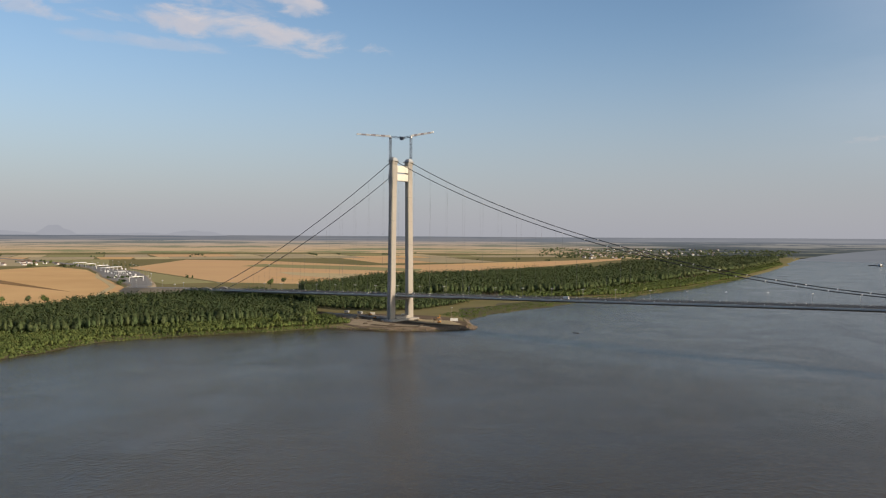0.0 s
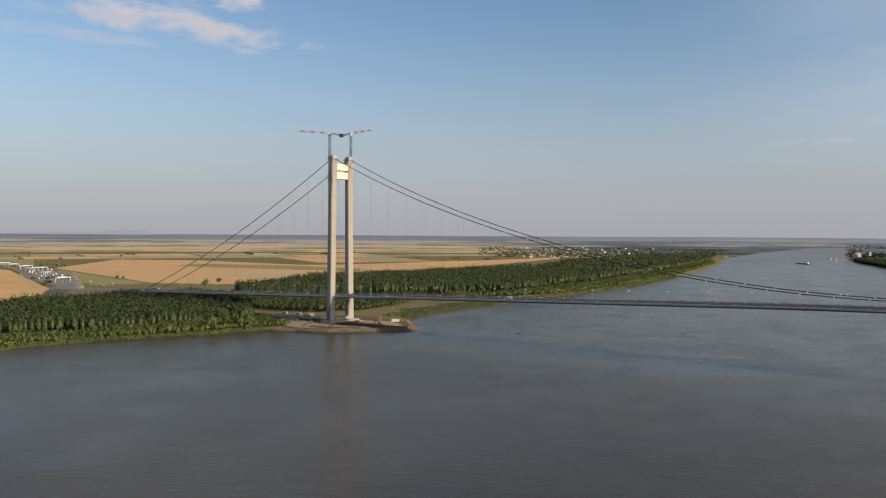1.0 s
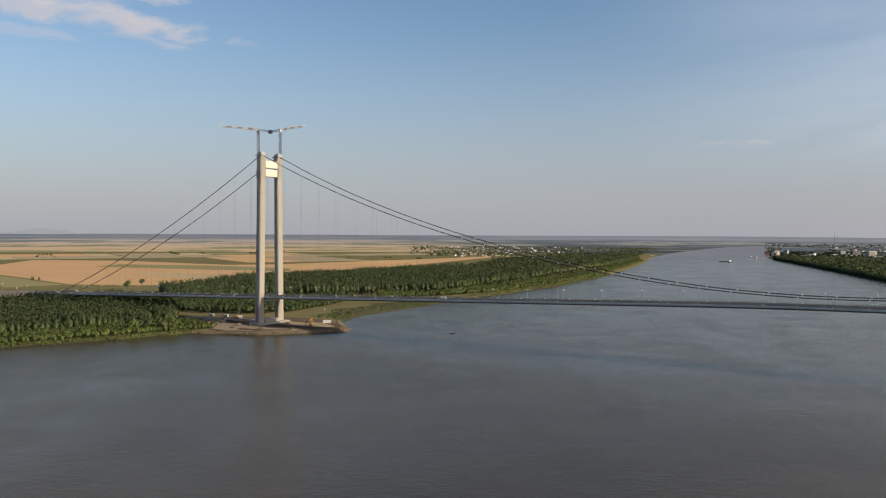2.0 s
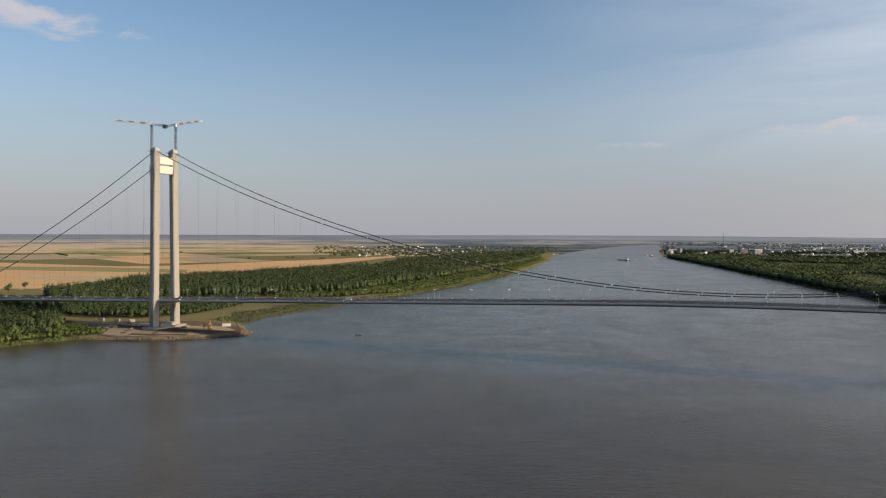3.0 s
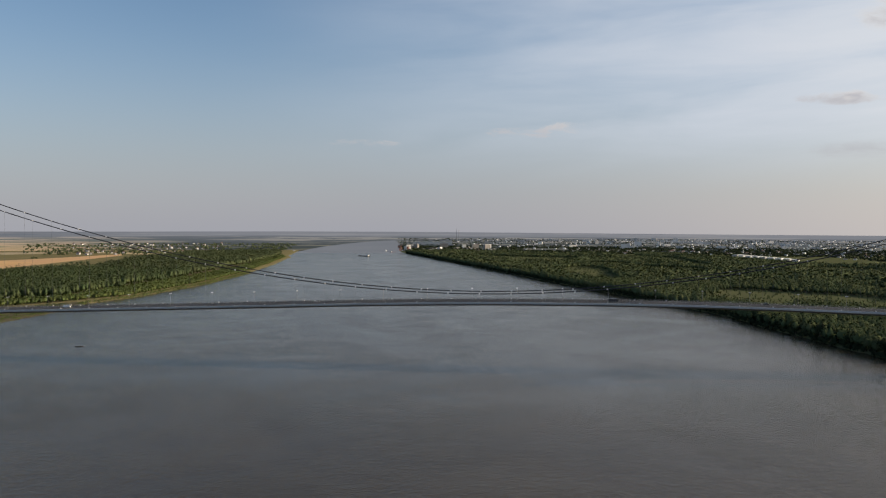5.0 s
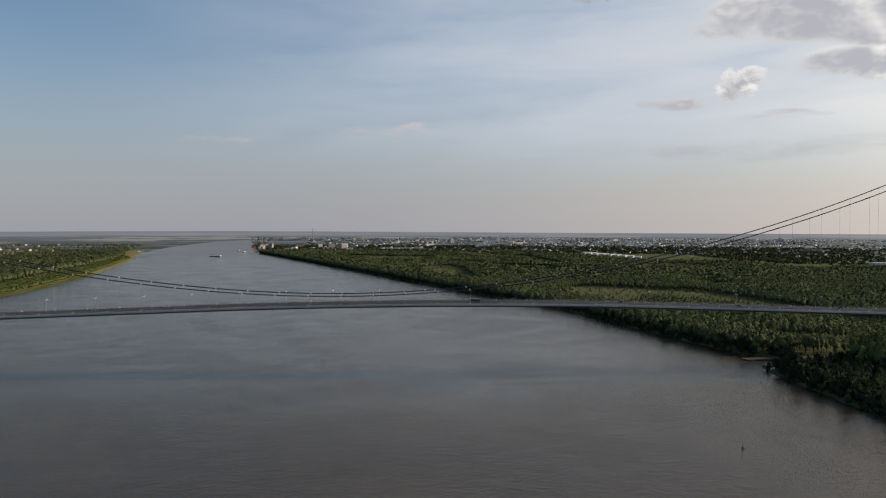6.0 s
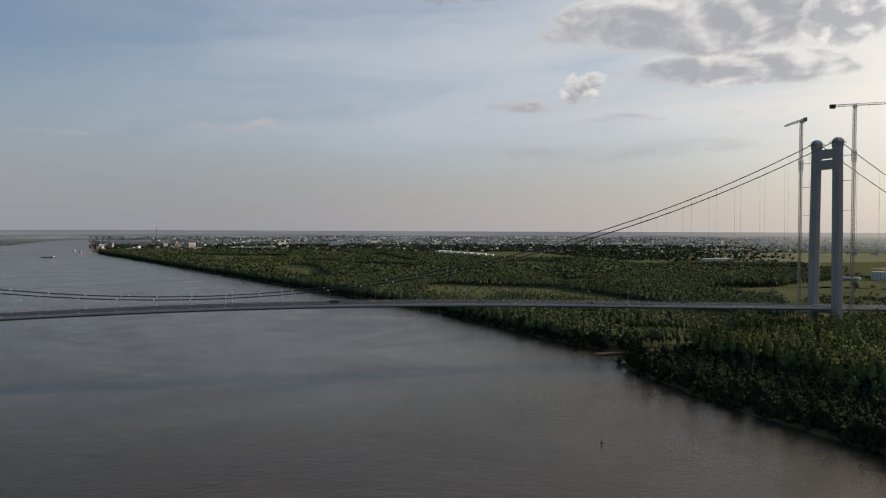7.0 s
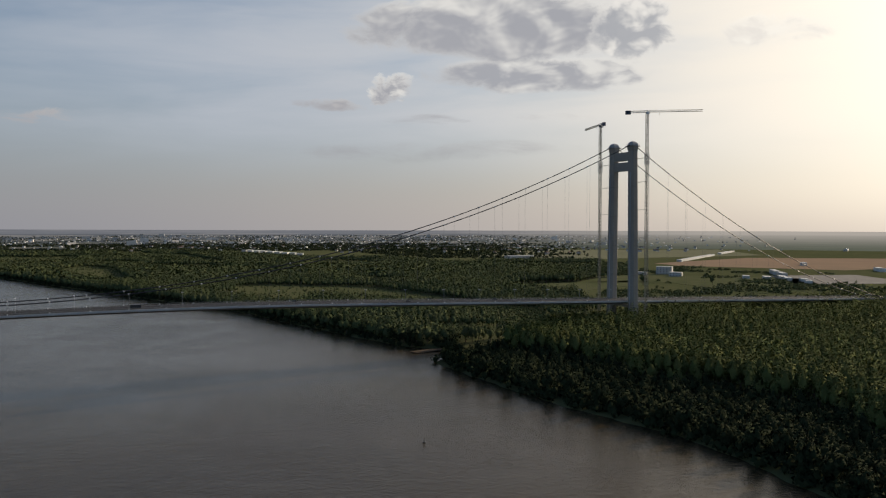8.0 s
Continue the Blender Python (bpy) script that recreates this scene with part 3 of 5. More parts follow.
# cables, clamps and hangers
HANG = [-969.6 + 24.6 * k for k in range(80)]
for s, where in ((-1, "upstream"), (1, "downstream")):
    cable = thing("main_cable", "dark suspension cable with white clamps and steel hangers", "bridge cable", "main cables")
    xs = np.concatenate([np.linspace(-918, -560, 16), np.linspace(-548, 548, 90), np.linspace(560, 938, 17)])
    rings = []
    for x in xs:
        z = cable_z(x)
        rings.append([(x + 0.0, s * 13.4 + 0.42 * math.cos(a), z + 0.42 * math.sin(a)) for a in (2 * math.pi * k / 6 for k in range(6))])
    part("cable", loft(rings), CABLE, cable)
    for x in HANG:
        if not -905 < x < 925 or min(abs(x - SPAN), abs(x + SPAN)) < 14:
            continue
        z, zd = cable_z(x), deck_z(x)
        if z - zd > 1.5:
            h = part("hanger", rod((x, s * 13.4, z), (x, s * 14.3, zd), 0.052, n=4), ROPE, cable)
            part("socket", box(x - 0.4, x + 0.4, s * 14.9 - 0.6, s * 14.9 + 0.6, zd, zd + 0.7, taper=0.12), CLAMP, h, "white hanger socket")
        slope = (cable_z(x + 1) - cable_z(x - 1)) / 2
        part("clamp", rod((x - 0.5, s * 13.4, z - 0.5 * slope), (x + 0.5, s * 13.4, z + 0.5 * slope), 0.6, n=6), CLAMP, cable)

for x, name in ((-930, "east"), (952, "west")):
    a = thing("anchor_block", "massive concrete cable anchor block beneath the deck", "anchor block", "anchor blocks", at=(x, 0, 0))
    z = deck_z(x)
    part("block", loft([chamfered(0, 0, zz, hx, hy, 2) for zz, hx, hy in ((0, 26, 21), (z - 6, 22, 19.5), (z - 3.4, 18, 18))]), CONCRETE, a)
    for s in (-1, 1):
        part("cable_hood", loft([chamfered(0, s * 14, zz, hx, 1.6, 0.4) for zz, hx in ((z - 4, 12), (z + 1.2, 9), (z + 2.6, 3))]), CONCRETE, a)


def street_lamp():
    t = thing("street_lamp", "slim steel bridge lamp with two white lanterns", "street lamp", "bridge lamps")
    part("post", rod((0, 0, 0), (0, 0, 9.4), 0.14, 0.10, n=6), RAIL, t)
    part("base", box(-0.3, 0.3, -0.3, 0.3, 0, 0.5), RAIL, t)
    for s in (-1, 1):
        arm = part("arm", rod((0, 0, 9.2), (0, s * 1.3, 9.6), 0.07, n=4), RAIL, t)
        part("lantern", box(-0.42, 0.42, min(s * 0.9, s * 2.0), max(s * 0.9, s * 2.0), 9.45, 9.9, taper=0.1), LAMPHEAD, arm)
    return t


lamp = None
for k in range(-19, 23):
    x = -242.8 + 35.8 * k
    if min(abs(x - SPAN), abs(x + SPAN)) < 5:
        continue
    m = pose(x, 0, deck_z(x))
    if lamp is None:
        lamp = street_lamp()
        lamp.matrix_world = m
    else:
        copy_thing(lamp, m)


def lattice(p, q, w, step, chord, brace, tri=False):
    """A square or three-sided truss from p to q."""
    p, q = Vector(p), Vector(q)
    d = q - p
    n = max(2, round(d.length / step))
    u = d.normalized()
    side = u.cross(Vector((0, 0, 1)))
    side = Vector((1, 0, 0)) if side.length < 0.1 else side.normalized()
    up = side.cross(u)
    corners = [(-1, -1), (1, -1), (0, 1)] if tri else [(-1, -1), (1, -1), (1, 1), (-1, 1)]
    bm = bmesh.new()

    def at(k, c):
        return p + d * (k / n) + side * (c[0] * w / 2) + up * (c[1] * w / 2)
    for c in corners:
        add_rod(bm, at(0, c), at(n, c), chord, n=4)
    for k in range(n):
        for i, c in enumerate(corners):
            e = corners[(i + 1) % len(corners)]
            add_rod(bm, at(k, c), at(k, e), brace, n=3)
            add_rod(bm, at(k, c), at(k + 1, e), brace, n=3)
    return bm


def tower_crane(base, z, tip, back, colours, label, leg_y=None, ties=()):
    x, y = base
    mast_mat, jib_mat = colours
    t = thing("tower_crane", label, "tower crane", "tower cranes", at=(x, y, 0))
    part("mast", lattice((0, 0, 2.5), (0, 0, z - 1.5), 2.0, 3.2, 0.19, 0.15), mast_mat, t)
    part("slewing_ring", rod((0, 0, z - 2.0), (0, 0, z - 0.4), 1.5, n=10), CRANE_GREY, t)
    tip = Vector(tip) - Vector((x, y, 0))
    u = (tip - Vector((0, 0, z))).normalized()
    jib = part("jib", lattice((0, 0, z + 0.6), tip, 1.6, 2.4, 0.16, 0.09, tri=True), jib_mat, t)
    n = 7 if jib_mat is CRANE_WHITE else 0
    across = u.cross(Vector((0, 0, 1))).normalized()
    for k in range(n):
        a, b = Vector((0, 0, z + 0.9)).lerp(tip, (k + 0.08) / n), Vector((0, 0, z + 0.9)).lerp(tip, (k + 0.94) / n)
        bm = bmesh.new()
        half, rise = across * 0.7, Vector((0, 0, 1.25 - 0.08 * k))
        ring = [[bm.verts.new(c + half * i + rise * j) for i, j in ((-1, -1), (1, -1), (1, 1), (-1, 1))] for c in (a, b)]
        for i in range(4):
            bm.faces.new((ring[0][i], ring[0][i - 1], ring[1][i - 1], ring[1][i]))
        bm.faces.new(ring[0])
        bm.faces.new(ring[1][::-1])
        bmesh.ops.recalc_face_normals(bm, faces=bm.faces)
        part("jib_panel", bm, jib_mat if k % 2 == 0 else CRANE_BAND, jib)
    end = Vector((0, 0, z + 0.4)) - u * back
    c = part("counter_jib", lattice((0, 0, z + 0.4), end, 1.6, 2.4, 0.16, 0.09), CRANE_GREY, t)
    e = end + u * 1.5
    for k in range(3):
        f = e + u * 1.3 * k
        part("counterweight", box(f.x - 0.9, f.x + 0.9, f.y - 0.9, f.y + 0.9, f.z - 2.2, f.z + 1.3), CRANE_GREY, c)
    side = u.cross(Vector((0, 0, 1))).normalized()
    s = side * 1.9 + u * 0.8
    part("cab", box(s.x - 1, s.x + 1, s.y - 1, s.y + 1, z - 2.2, z + 0.4, taper=0.15), CRANE_WHITE, t)
    hook = Vector((0, 0, z)).lerp(tip, 0.22)
    part("hook_block", rod(hook + Vector((0, 0, -3)), hook, 0.12, n=4), CRANE_GREY, t)
    if leg_y is not None:
        for zt in ties:
            tie = bmesh.new()
            for dx in (-0.9, 0.9):
                add_rod(tie, (dx, 0, zt), (dx * 2, leg_y - y, zt), 0.16, n=4)
            part("wall_tie", tie, mast_mat, t)
        for zc in ties[:1]:
            part("climbing_cage", lattice((0, 0, zc - 6), (0, 0, zc + 4), 3.0, 2.5, 0.15, 0.12), CRANE_GREY, t)
    return t


CRANES_A = "white-jibbed tower crane on a blue-grey mast beside the tower"
CRANES_B = "sand-coloured tower crane tied back to the tower leg"
tower_crane((-558.2, -20.4), 217.0, (-598, -36, 222.0), 17, (CRANE_GREY, CRANE_WHITE), CRANES_A, -16, (170, 120, 70))
tower_crane((-563.5, 20.8), 221.8, (-537, 32, 226.5), 14, (CRANE_GREY, CRANE_WHITE), CRANES_A, 16, (170, 120, 70))
tower_crane((558.0, 32.0), 210.5, (571, 73, 210.8), 12, (CRANE_TAN, CRANE_TAN), CRANES_B, 17, (170, 148, 122, 96))
tower_crane((561.4, -31.3), 216.0, (597, -65, 215.8), 20, (CRANE_TAN, CRANE_TAN), CRANES_B, -17, (174, 152, 126, 100))

# ---- woods ----
rng = np.random.default_rng(7)


def inside(poly, x, y):
    poly = np.asarray(poly, float)
    c = np.zeros(len(x), bool)
    for (x0, y0), (x1, y1) in zip(poly, np.roll(poly, -1, 0)):
        hit = (y0 > y) != (y1 > y)
        c ^= hit & (x < (x1 - x0) * (y - y0) / (y1 - y0 + 1e-12) + x0)
    return c


def field_noise(x, y, size, seed):
    """Smooth random values of 0 to 1 over the plan."""
    r = np.random.default_rng(seed)
    t = r.random((64, 64))
    u, v = x / size + 1000.3, y / size + 1000.7
    i, j = np.floor(u).astype(int), np.floor(v).astype(int)
    f, g = u - i, v - j
    f, g = f * f * (3 - 2 * f), g * g * (3 - 2 * g)
    i, j = i % 64, j % 64
    a = t[i, j] * (1 - f) + t[(i + 1) % 64, j] * f
    b = t[i, (j + 1) % 64] * (1 - f) + t[(i + 1) % 64, (j + 1) % 64] * f
    return a * (1 - g) + b * g


def scatter(poly, step, jitter=0.45, holes=()):
    poly = np.asarray(poly, float)
    (x0, y0), (x1, y1) = poly.min(0), poly.max(0)
    X, Y = np.meshgrid(np.arange(x0, x1, step), np.arange(y0, y1, step))
    X, Y = X.ravel(), Y.ravel()
    X = X + rng.uniform(-jitter, jitter, len(X)) * step
    Y = Y + rng.uniform(-jitter, jitter, len(Y)) * step
    ok = inside(poly, X, Y) & ((X < x_left(Y) - 2) | (X > x_right(Y) + 2))
    for h in holes:
        ok &= ~inside(h, X, Y)
    return X[ok], Y[ok]


OCTA_V = np.array([(0, 0, -1), (1, 0, 0), (0, 1, 0), (-1, 0, 0), (0, -1, 0), (0, 0, 1)], float)
OCTA_F = np.array([(0, 2, 1), (0, 3, 2), (0, 4, 3), (0, 1, 4), (5, 1, 2), (5, 2, 3), (5, 3, 4), (5, 4, 1)])


def crowns(x, y, z, h, r, clumps, leaf, low=0.25, quads=True, trunk=True):
    """Arrays of crowns made of many tilted leaf clumps round a core: places, triangles and soft normals."""
    n = len(x)
    V, F, base = [], [], 0
    cz, rz = z + h * (0.5 + low / 2), h * (0.5 - low / 2)
    # leaf clumps
    d = rng.normal(size=(n, clumps, 3))
    d[..., 2] = d[..., 2] * 0.9 + 0.35
    d /= np.linalg.norm(d, axis=2, keepdims=True)
    rad = rng.uniform(0.62, 1.12, (n, clumps, 1))
    lobes = 1 + 0.26 * np.sin(2 * np.arctan2(d[..., 1], d[..., 0]) + 4.0 * d[..., 2] + rng.uniform(0, 6.28, (n, 1)))[..., None]
    taper = 1 - 0.32 * np.clip(d[..., 2:], 0, 1) ** 2
    c = np.stack([x, y, cz], 1)[:, None, :] + d * rad * lobes * taper ** np.array([1, 1, 0]) * np.stack([r, r, rz], 1)[:, None, :]
    nor = d + rng.normal(scale=0.34, size=d.shape)
    nor /= np.linalg.norm(nor, axis=2, keepdims=True)
    s = np.cross(nor, rng.normal(size=d.shape))
    s /= np.linalg.norm(s, axis=2, keepdims=True) + 1e-9
    t = np.cross(nor, s)
    size = leaf * (r / r.mean())[:, None, None] * rng.uniform(0.6, 1.35, (n, clumps, 1))
    k = 4 if quads else 3
    ang = [0.3, 1.9, 3.4, 4.9] if quads else [0.0, 2.1, 4.2]
    pts = []
    for a in ang:
        w = rng.uniform(0.65, 1.25, (n, clumps, 1))
        pts.append(c + size * w * (math.cos(a) * s + math.sin(a) * t) + nor * size * rng.uniform(-0.35, 0.1, (n, clumps, 1)))
    P = np.stack(pts, 2).reshape(-1, 3)
    soft = d * 0.55 + rng.normal(scale=0.20, size=d.shape) + rng.normal(scale=0.12, size=(n, 1, 3)) + np.array([0, 0, 0.48])
    soft /= np.linalg.norm(soft, axis=2, keepdims=True)
    N = [np.repeat(soft.reshape(-1, 3), k, 0), np.tile(OCTA_V * 0.6 + np.array([0, 0, 0.4]), (n, 1))]
    m = n * clumps
    idx = np.arange(m)[:, None] * k
    V.append(P)
    F.append(idx + np.array([0, 1, 2]))
    if quads:
        F.append(idx + np.array([0, 2, 3]))
    base += len(P)
    # core
    core = OCTA_V[None] * np.stack([r * 0.74, r * 0.74, rz * 0.82], 1)[:, None, :] + np.stack([x, y, cz], 1)[:, None, :]
    V.append(core.reshape(-1, 3))
    F.append((base + np.arange(n)[:, None, None] * 6 + OCTA_F[None]).reshape(-1, 3))
    base += n * 6
    leaves = np.concatenate(V), np.concatenate(F), np.concatenate(N)
    if not trunk:
        return leaves, None
    tv = []
    for rr, zz in ((0.035, z - 0.6), (0.02, z + h * 0.6)):
        for a in (0.5, 2.6, 4.7):
            tv.append(np.stack([x + rr * r * 3.0 * math.cos(a), y + rr * r * 3.0 * math.sin(a), zz], 1))
    T = np.stack(tv, 1).reshape(-1, 3)
    tf = np.array([(0, 1, 4), (0, 4, 3), (1, 2, 5), (1, 5, 4), (2, 0, 3), (2, 3, 5)])
    return leaves, (T, (np.arange(n)[:, None, None] * 6 + tf[None]).reshape(-1, 3))


def wood(name, label, x, y, h, r, clumps, leaf, material, low=0.25, quads=True, trunk=True, category="wood"):
    z = np.minimum(3.0, np.interp(np.maximum(x_left(y) - x, x - x_right(y)), [-14, 0, 3, 9, 25, 90], [-3.5, 0, 0.7, 1.7, 2.6, 3.0])) + ramp(x, y)
    leaves, trunks = crowns(x, y, z, h, r, clumps, leaf, low, quads, trunk)
    t = thing(name, label, category, kind="stuff")
    mesh_np("foliage", leaves[0], leaves[1], material, t, leaves[2])
    if trunks:
        mesh_np("trunks", *trunks, BARK, t)
    return t


def heights(x, y, lo, hi, size, seed):
    return lo + (hi - lo) * np.clip(field_noise(x, y, size, seed) * 0.7 + 0.3 * rng.random(len(x)), 0, 1)


# plain bank, below the bridge: tall poplars behind a fringe of willows
POPLAR_NEAR = [(-735, -560), (-735, -380), (-705, -327), (-694, -253), (-656, -177), (-632, -90), (-660, -40), (-740, 20), (-870, 50), (-930, 20), (-962, -53), (-970, -136), (-952, -200), (-905, -285), (-960, -420), (-1000, -560)]
x, y = scatter(POPLAR_NEAR, 5.5)
h = heights(x, y, 14, 22, 45, 3) * np.where(rng.random(len(x)) < 0.28, rng.uniform(0.5, 0.85, len(x)), 1.0)
wood("poplar_wood", "dense dark green poplar wood on the river bank", x, y, h, rng.uniform(2.0, 4.6, len(x)), 70, 0.95, LEAF_DARK, 0.02, quads=False)
WILLOW_NEAR = [(-600, -560), (-605, -431), (-640, -325), (-600, -195), (-575, -100), (-580, -60), (-640, -50), (-640, -90), (-664, -177), (-702, -253), (-713, -327), (-745, -380), (-745, -560)]
x, y = scatter(WILLOW_NEAR, 4.0)
off = x_left(y) - x
keep = (off > 7) & (rng.random(len(x)) < np.clip((off - 2) / 12, 0, 1))
x, y = x[keep], y[keep]
wood("willow_thicket", "light green willow thicket fringing the muddy shore", x, y, heights(x, y, 3, 10, 22, 5), rng.uniform(1.2, 3.3, len(x)), 42, 0.72, LEAF_LIGHT, 0.02, quads=False, trunk=False, category="thicket")

# plain bank, above the bridge
POPLAR_FAR = [(-850, 110), (-720, 300), (-690, 406), (-625, 474), (-640, 702), (-650, 981), (-712, 1477), (-790, 1950), (-860, 2330), (-960, 2500), (-1139, 2357), (-1104, 1715), (-940, 1149), (-995, 981), (-1018, 781), (-1055, 589), (-1042, 409), (-960, 180)]
x, y = scatter(POPLAR_FAR, 7.4)
ok = y < 1000
h = heights(x, y, 18, 28, 60, 9) * np.where(rng.random(len(x)) < 0.25, rng.uniform(0.55, 0.85, len(x)), 1.0)
wood("poplar_wood", "tall dark poplar plantation behind the bridge", x[ok], y[ok], h[ok], rng.uniform(3.2, 5.2, ok.sum()), 54, 1.15, LEAF_DARK, 0.15, quads=False)
far = ~ok & (rng.random(len(x)) < 0.8)
wood("poplar_wood", "distant poplar wood following the river bend", x[far], y[far], h[far], rng.uniform(4.2, 5.6, far.sum()), 22, 2.0, LEAF_MIX, quads=False)
WILLOW_FAR = [(-660, 330), (-600, 440), (-565, 567), (-570, 831), (-608, 1170), (-716, 1750), (-812, 2220), (-860, 2330), (-790, 1950), (-705, 1477), (-642, 981), (-632, 702), (-618, 474), (-690, 400)]
x, y = scatter(WILLOW_FAR, 5.6)
keep = x_left(y) - x > 10
x, y = x[keep], y[keep]
wood("willow_thicket", "light green willow belt along the far shore", x, y, heights(x, y, 6, 11, 30, 15), rng.uniform(2.4, 3.6, len(x)), 22, 1.4, LEAF_LIGHT, 0.05, quads=False, trunk=False, category="thicket")
EDGE = [(-960, 30), (-870, 62), (-740, 34), (-700, 40), (-650, 62), (-622, 110), (-640, 220), (-680, 320), (-725, 300), (-850, 110), (-960, 180), (-1010, 120)]
x, y = scatter(EDGE, 6.2)
x, y = x[np.abs(y) > 19], y[np.abs(y) > 19]
wood("willow_thicket", "scrub and young trees under the side span", x, y, heights(x, y, 7, 15, 35, 25), rng.uniform(2.4, 3.8, len(x)), 40, 0.95, LEAF_DARK, 0.05, quads=False, trunk=False, category="thicket")

# town bank
MEADOW_HOLE = [(770, 560), (873, 655), (1120, 640), (1150, 560), (915, 480), (751, 360)]
CLEARING = [(478, 40), (500, 70), (570, 110), (640, 250), (600, 330), (560, 250), (500, 130), (470, 70)]
NEAR_R = [(332, -640), (337, -393), (350, -325), (345, -230), (339, -130), (346, -30), (440, 0), (500, 20), (560, 40), (690, 60), (900, 60), (1200, 40), (1500, 0), (1500, -200), (1100, -330), (800, -420), (640, -640)]
x, y = scatter(NEAR_R, 7.9)
keep = ~((np.abs(y) < 20) & (np.abs(x - 560) < 16)) & ~((np.abs(np.abs(y) - 31.5) < 4) & (np.abs(x - 560) < 5))
x, y = x[keep], y[keep]
shore = x - x_right(y)
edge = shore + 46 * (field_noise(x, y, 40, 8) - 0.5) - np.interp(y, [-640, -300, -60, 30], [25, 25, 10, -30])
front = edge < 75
h = np.interp(edge, [-40, 10, 72, 84], [6, 8, 10.5, 23.5]) + rng.uniform(-1.5, 3.0, len(x))
r = np.where(front, rng.uniform(2.6, 4.2, len(x)), rng.uniform(4.0, 5.8, len(x)))
h = h + 11 * np.exp(-((x - 590) / 110) ** 2 - ((y + 50) / 60) ** 2)
h = h + np.clip((x - 700) / 60, 0, 6) * (y > -160)
near = (x < 950) & (y > -520)
# the front trees get the leaves with shade painted in
for which, clumps, leaf, label, material in ((near & front, 110, 0.66, "low riverside wood with painted shade on the town bank", LEAF_SHADED), (near & ~front, 140, 0.86, "tall broad-crowned wood on the town bank", LEAF_CANOPY)):
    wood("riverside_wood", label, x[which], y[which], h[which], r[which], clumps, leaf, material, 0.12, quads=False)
far = ~near
wood("riverside_wood", "dense green wood beside the approach span", x[far], y[far], h[far], r[far], 30, 1.7, LEAF_CANOPY, 0.15, quads=False)
x, y = scatter(NEAR_R, 6.0)
keep = (x - x_right(y) < 80) & (x - x_right(y) > 3)
x, y = x[keep], y[keep]
# same shade-darkened leaf colour beneath the front trees
wood("riverside_wood", "undergrowth of the riverside wood with shade painted into its leaves", x, y, rng.uniform(4, 9, len(x)), rng.uniform(2.2, 3.6, len(x)), 34, 0.8, LEAF_SHADED, 0.0, quads=False, trunk=False)
FAR_R = [(372, 50), (340, 123), (310, 300), (292, 466), (208, 720), (106, 1043), (-24, 1465), (-308, 2380), (-480, 2900), (-300, 3000), (60, 2560), (300, 2560), (556, 2850), (750, 2150), (860, 1880), (1200, 1500), (1551, 1300), (1500, 1050), (1200, 760), (1060, 690), (900, 560), (760, 330), (640, 60), (480, 30)]
x, y = scatter(FAR_R, 8.4, holes=(MEADOW_HOLE, CLEARING))
patch = field_noise(x * 0.5, y * 0.28 + x * 0.12, 60, 44)
shore = x - x_right(y)
thin = (patch < 0.36) & (shore > 90)
keep = ~thin | (rng.random(len(x)) < 0.25)
x, y, patch, shore, thin = x[keep], y[keep], patch[keep], shore[keep], thin[keep]
h = np.where(thin, rng.uniform(2.5, 6, len(x)), 8 + 14 * np.clip(patch * 1.2 - 0.15, 0, 1) + rng.uniform(-2, 2, len(x)))
h = np.where(shore < 60, np.maximum(h, 13 + rng.uniform(0, 5, len(x))), h)
near = y < 900
r = np.clip(h * 0.27, 1.6, 5.0) * rng.uniform(0.85, 1.2, len(x))
wood("flood_plain_wood", "patchy flood-plain wood with clearings", x[near], y[near], h[near], r[near] * 1.1, 44, 1.1, LEAF_MIX, 0.1, quads=False)
far = ~near
wood("flood_plain_wood", "distant belts of flood-plain woodland", x[far], y[far], h[far], r[far] * 1.3, 14, 2.3, LEAF_MIX, 0.05, quads=False, trunk=False)

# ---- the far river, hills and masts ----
# sky reflection and haze on the far river, painted as a glowing colour
FAR_WATER = bpy.data.materials.new("far river painted glow")
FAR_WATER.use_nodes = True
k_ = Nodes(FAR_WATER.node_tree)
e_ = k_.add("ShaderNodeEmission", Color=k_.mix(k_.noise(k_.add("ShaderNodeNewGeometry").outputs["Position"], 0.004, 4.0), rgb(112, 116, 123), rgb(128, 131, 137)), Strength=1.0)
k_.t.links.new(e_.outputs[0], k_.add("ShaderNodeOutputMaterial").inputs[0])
V, F = [], []
Ds = np.linspace(3700, 7300, 40)
for D in Ds:
    for a in (np.interp(D, [3700, 3970, 5230, 6650, 7300], [-16.2, -15.6, -13.4, -11.0, -9.4]), np.interp(D, [3700, 7300], [-8.6, -9.2])):
        x, y, s = far_place(float(a), float(D))
        V.append((x, y, float(ramp(x, y)) + float(np.interp(math.hypot(x - CX, y - CY), [3640, 3960], [0.03, 3.2]))))
for i in range(len(Ds) - 1):
    F += [(2 * i, 2 * i + 1, 2 * i + 3), (2 * i, 2 * i + 3, 2 * i + 2)]
tagged(mesh_np("backdrop", V, F, FAR_WATER), "far pale reach of the river, haze and glint painted as a glow", "distance", kind="structure")

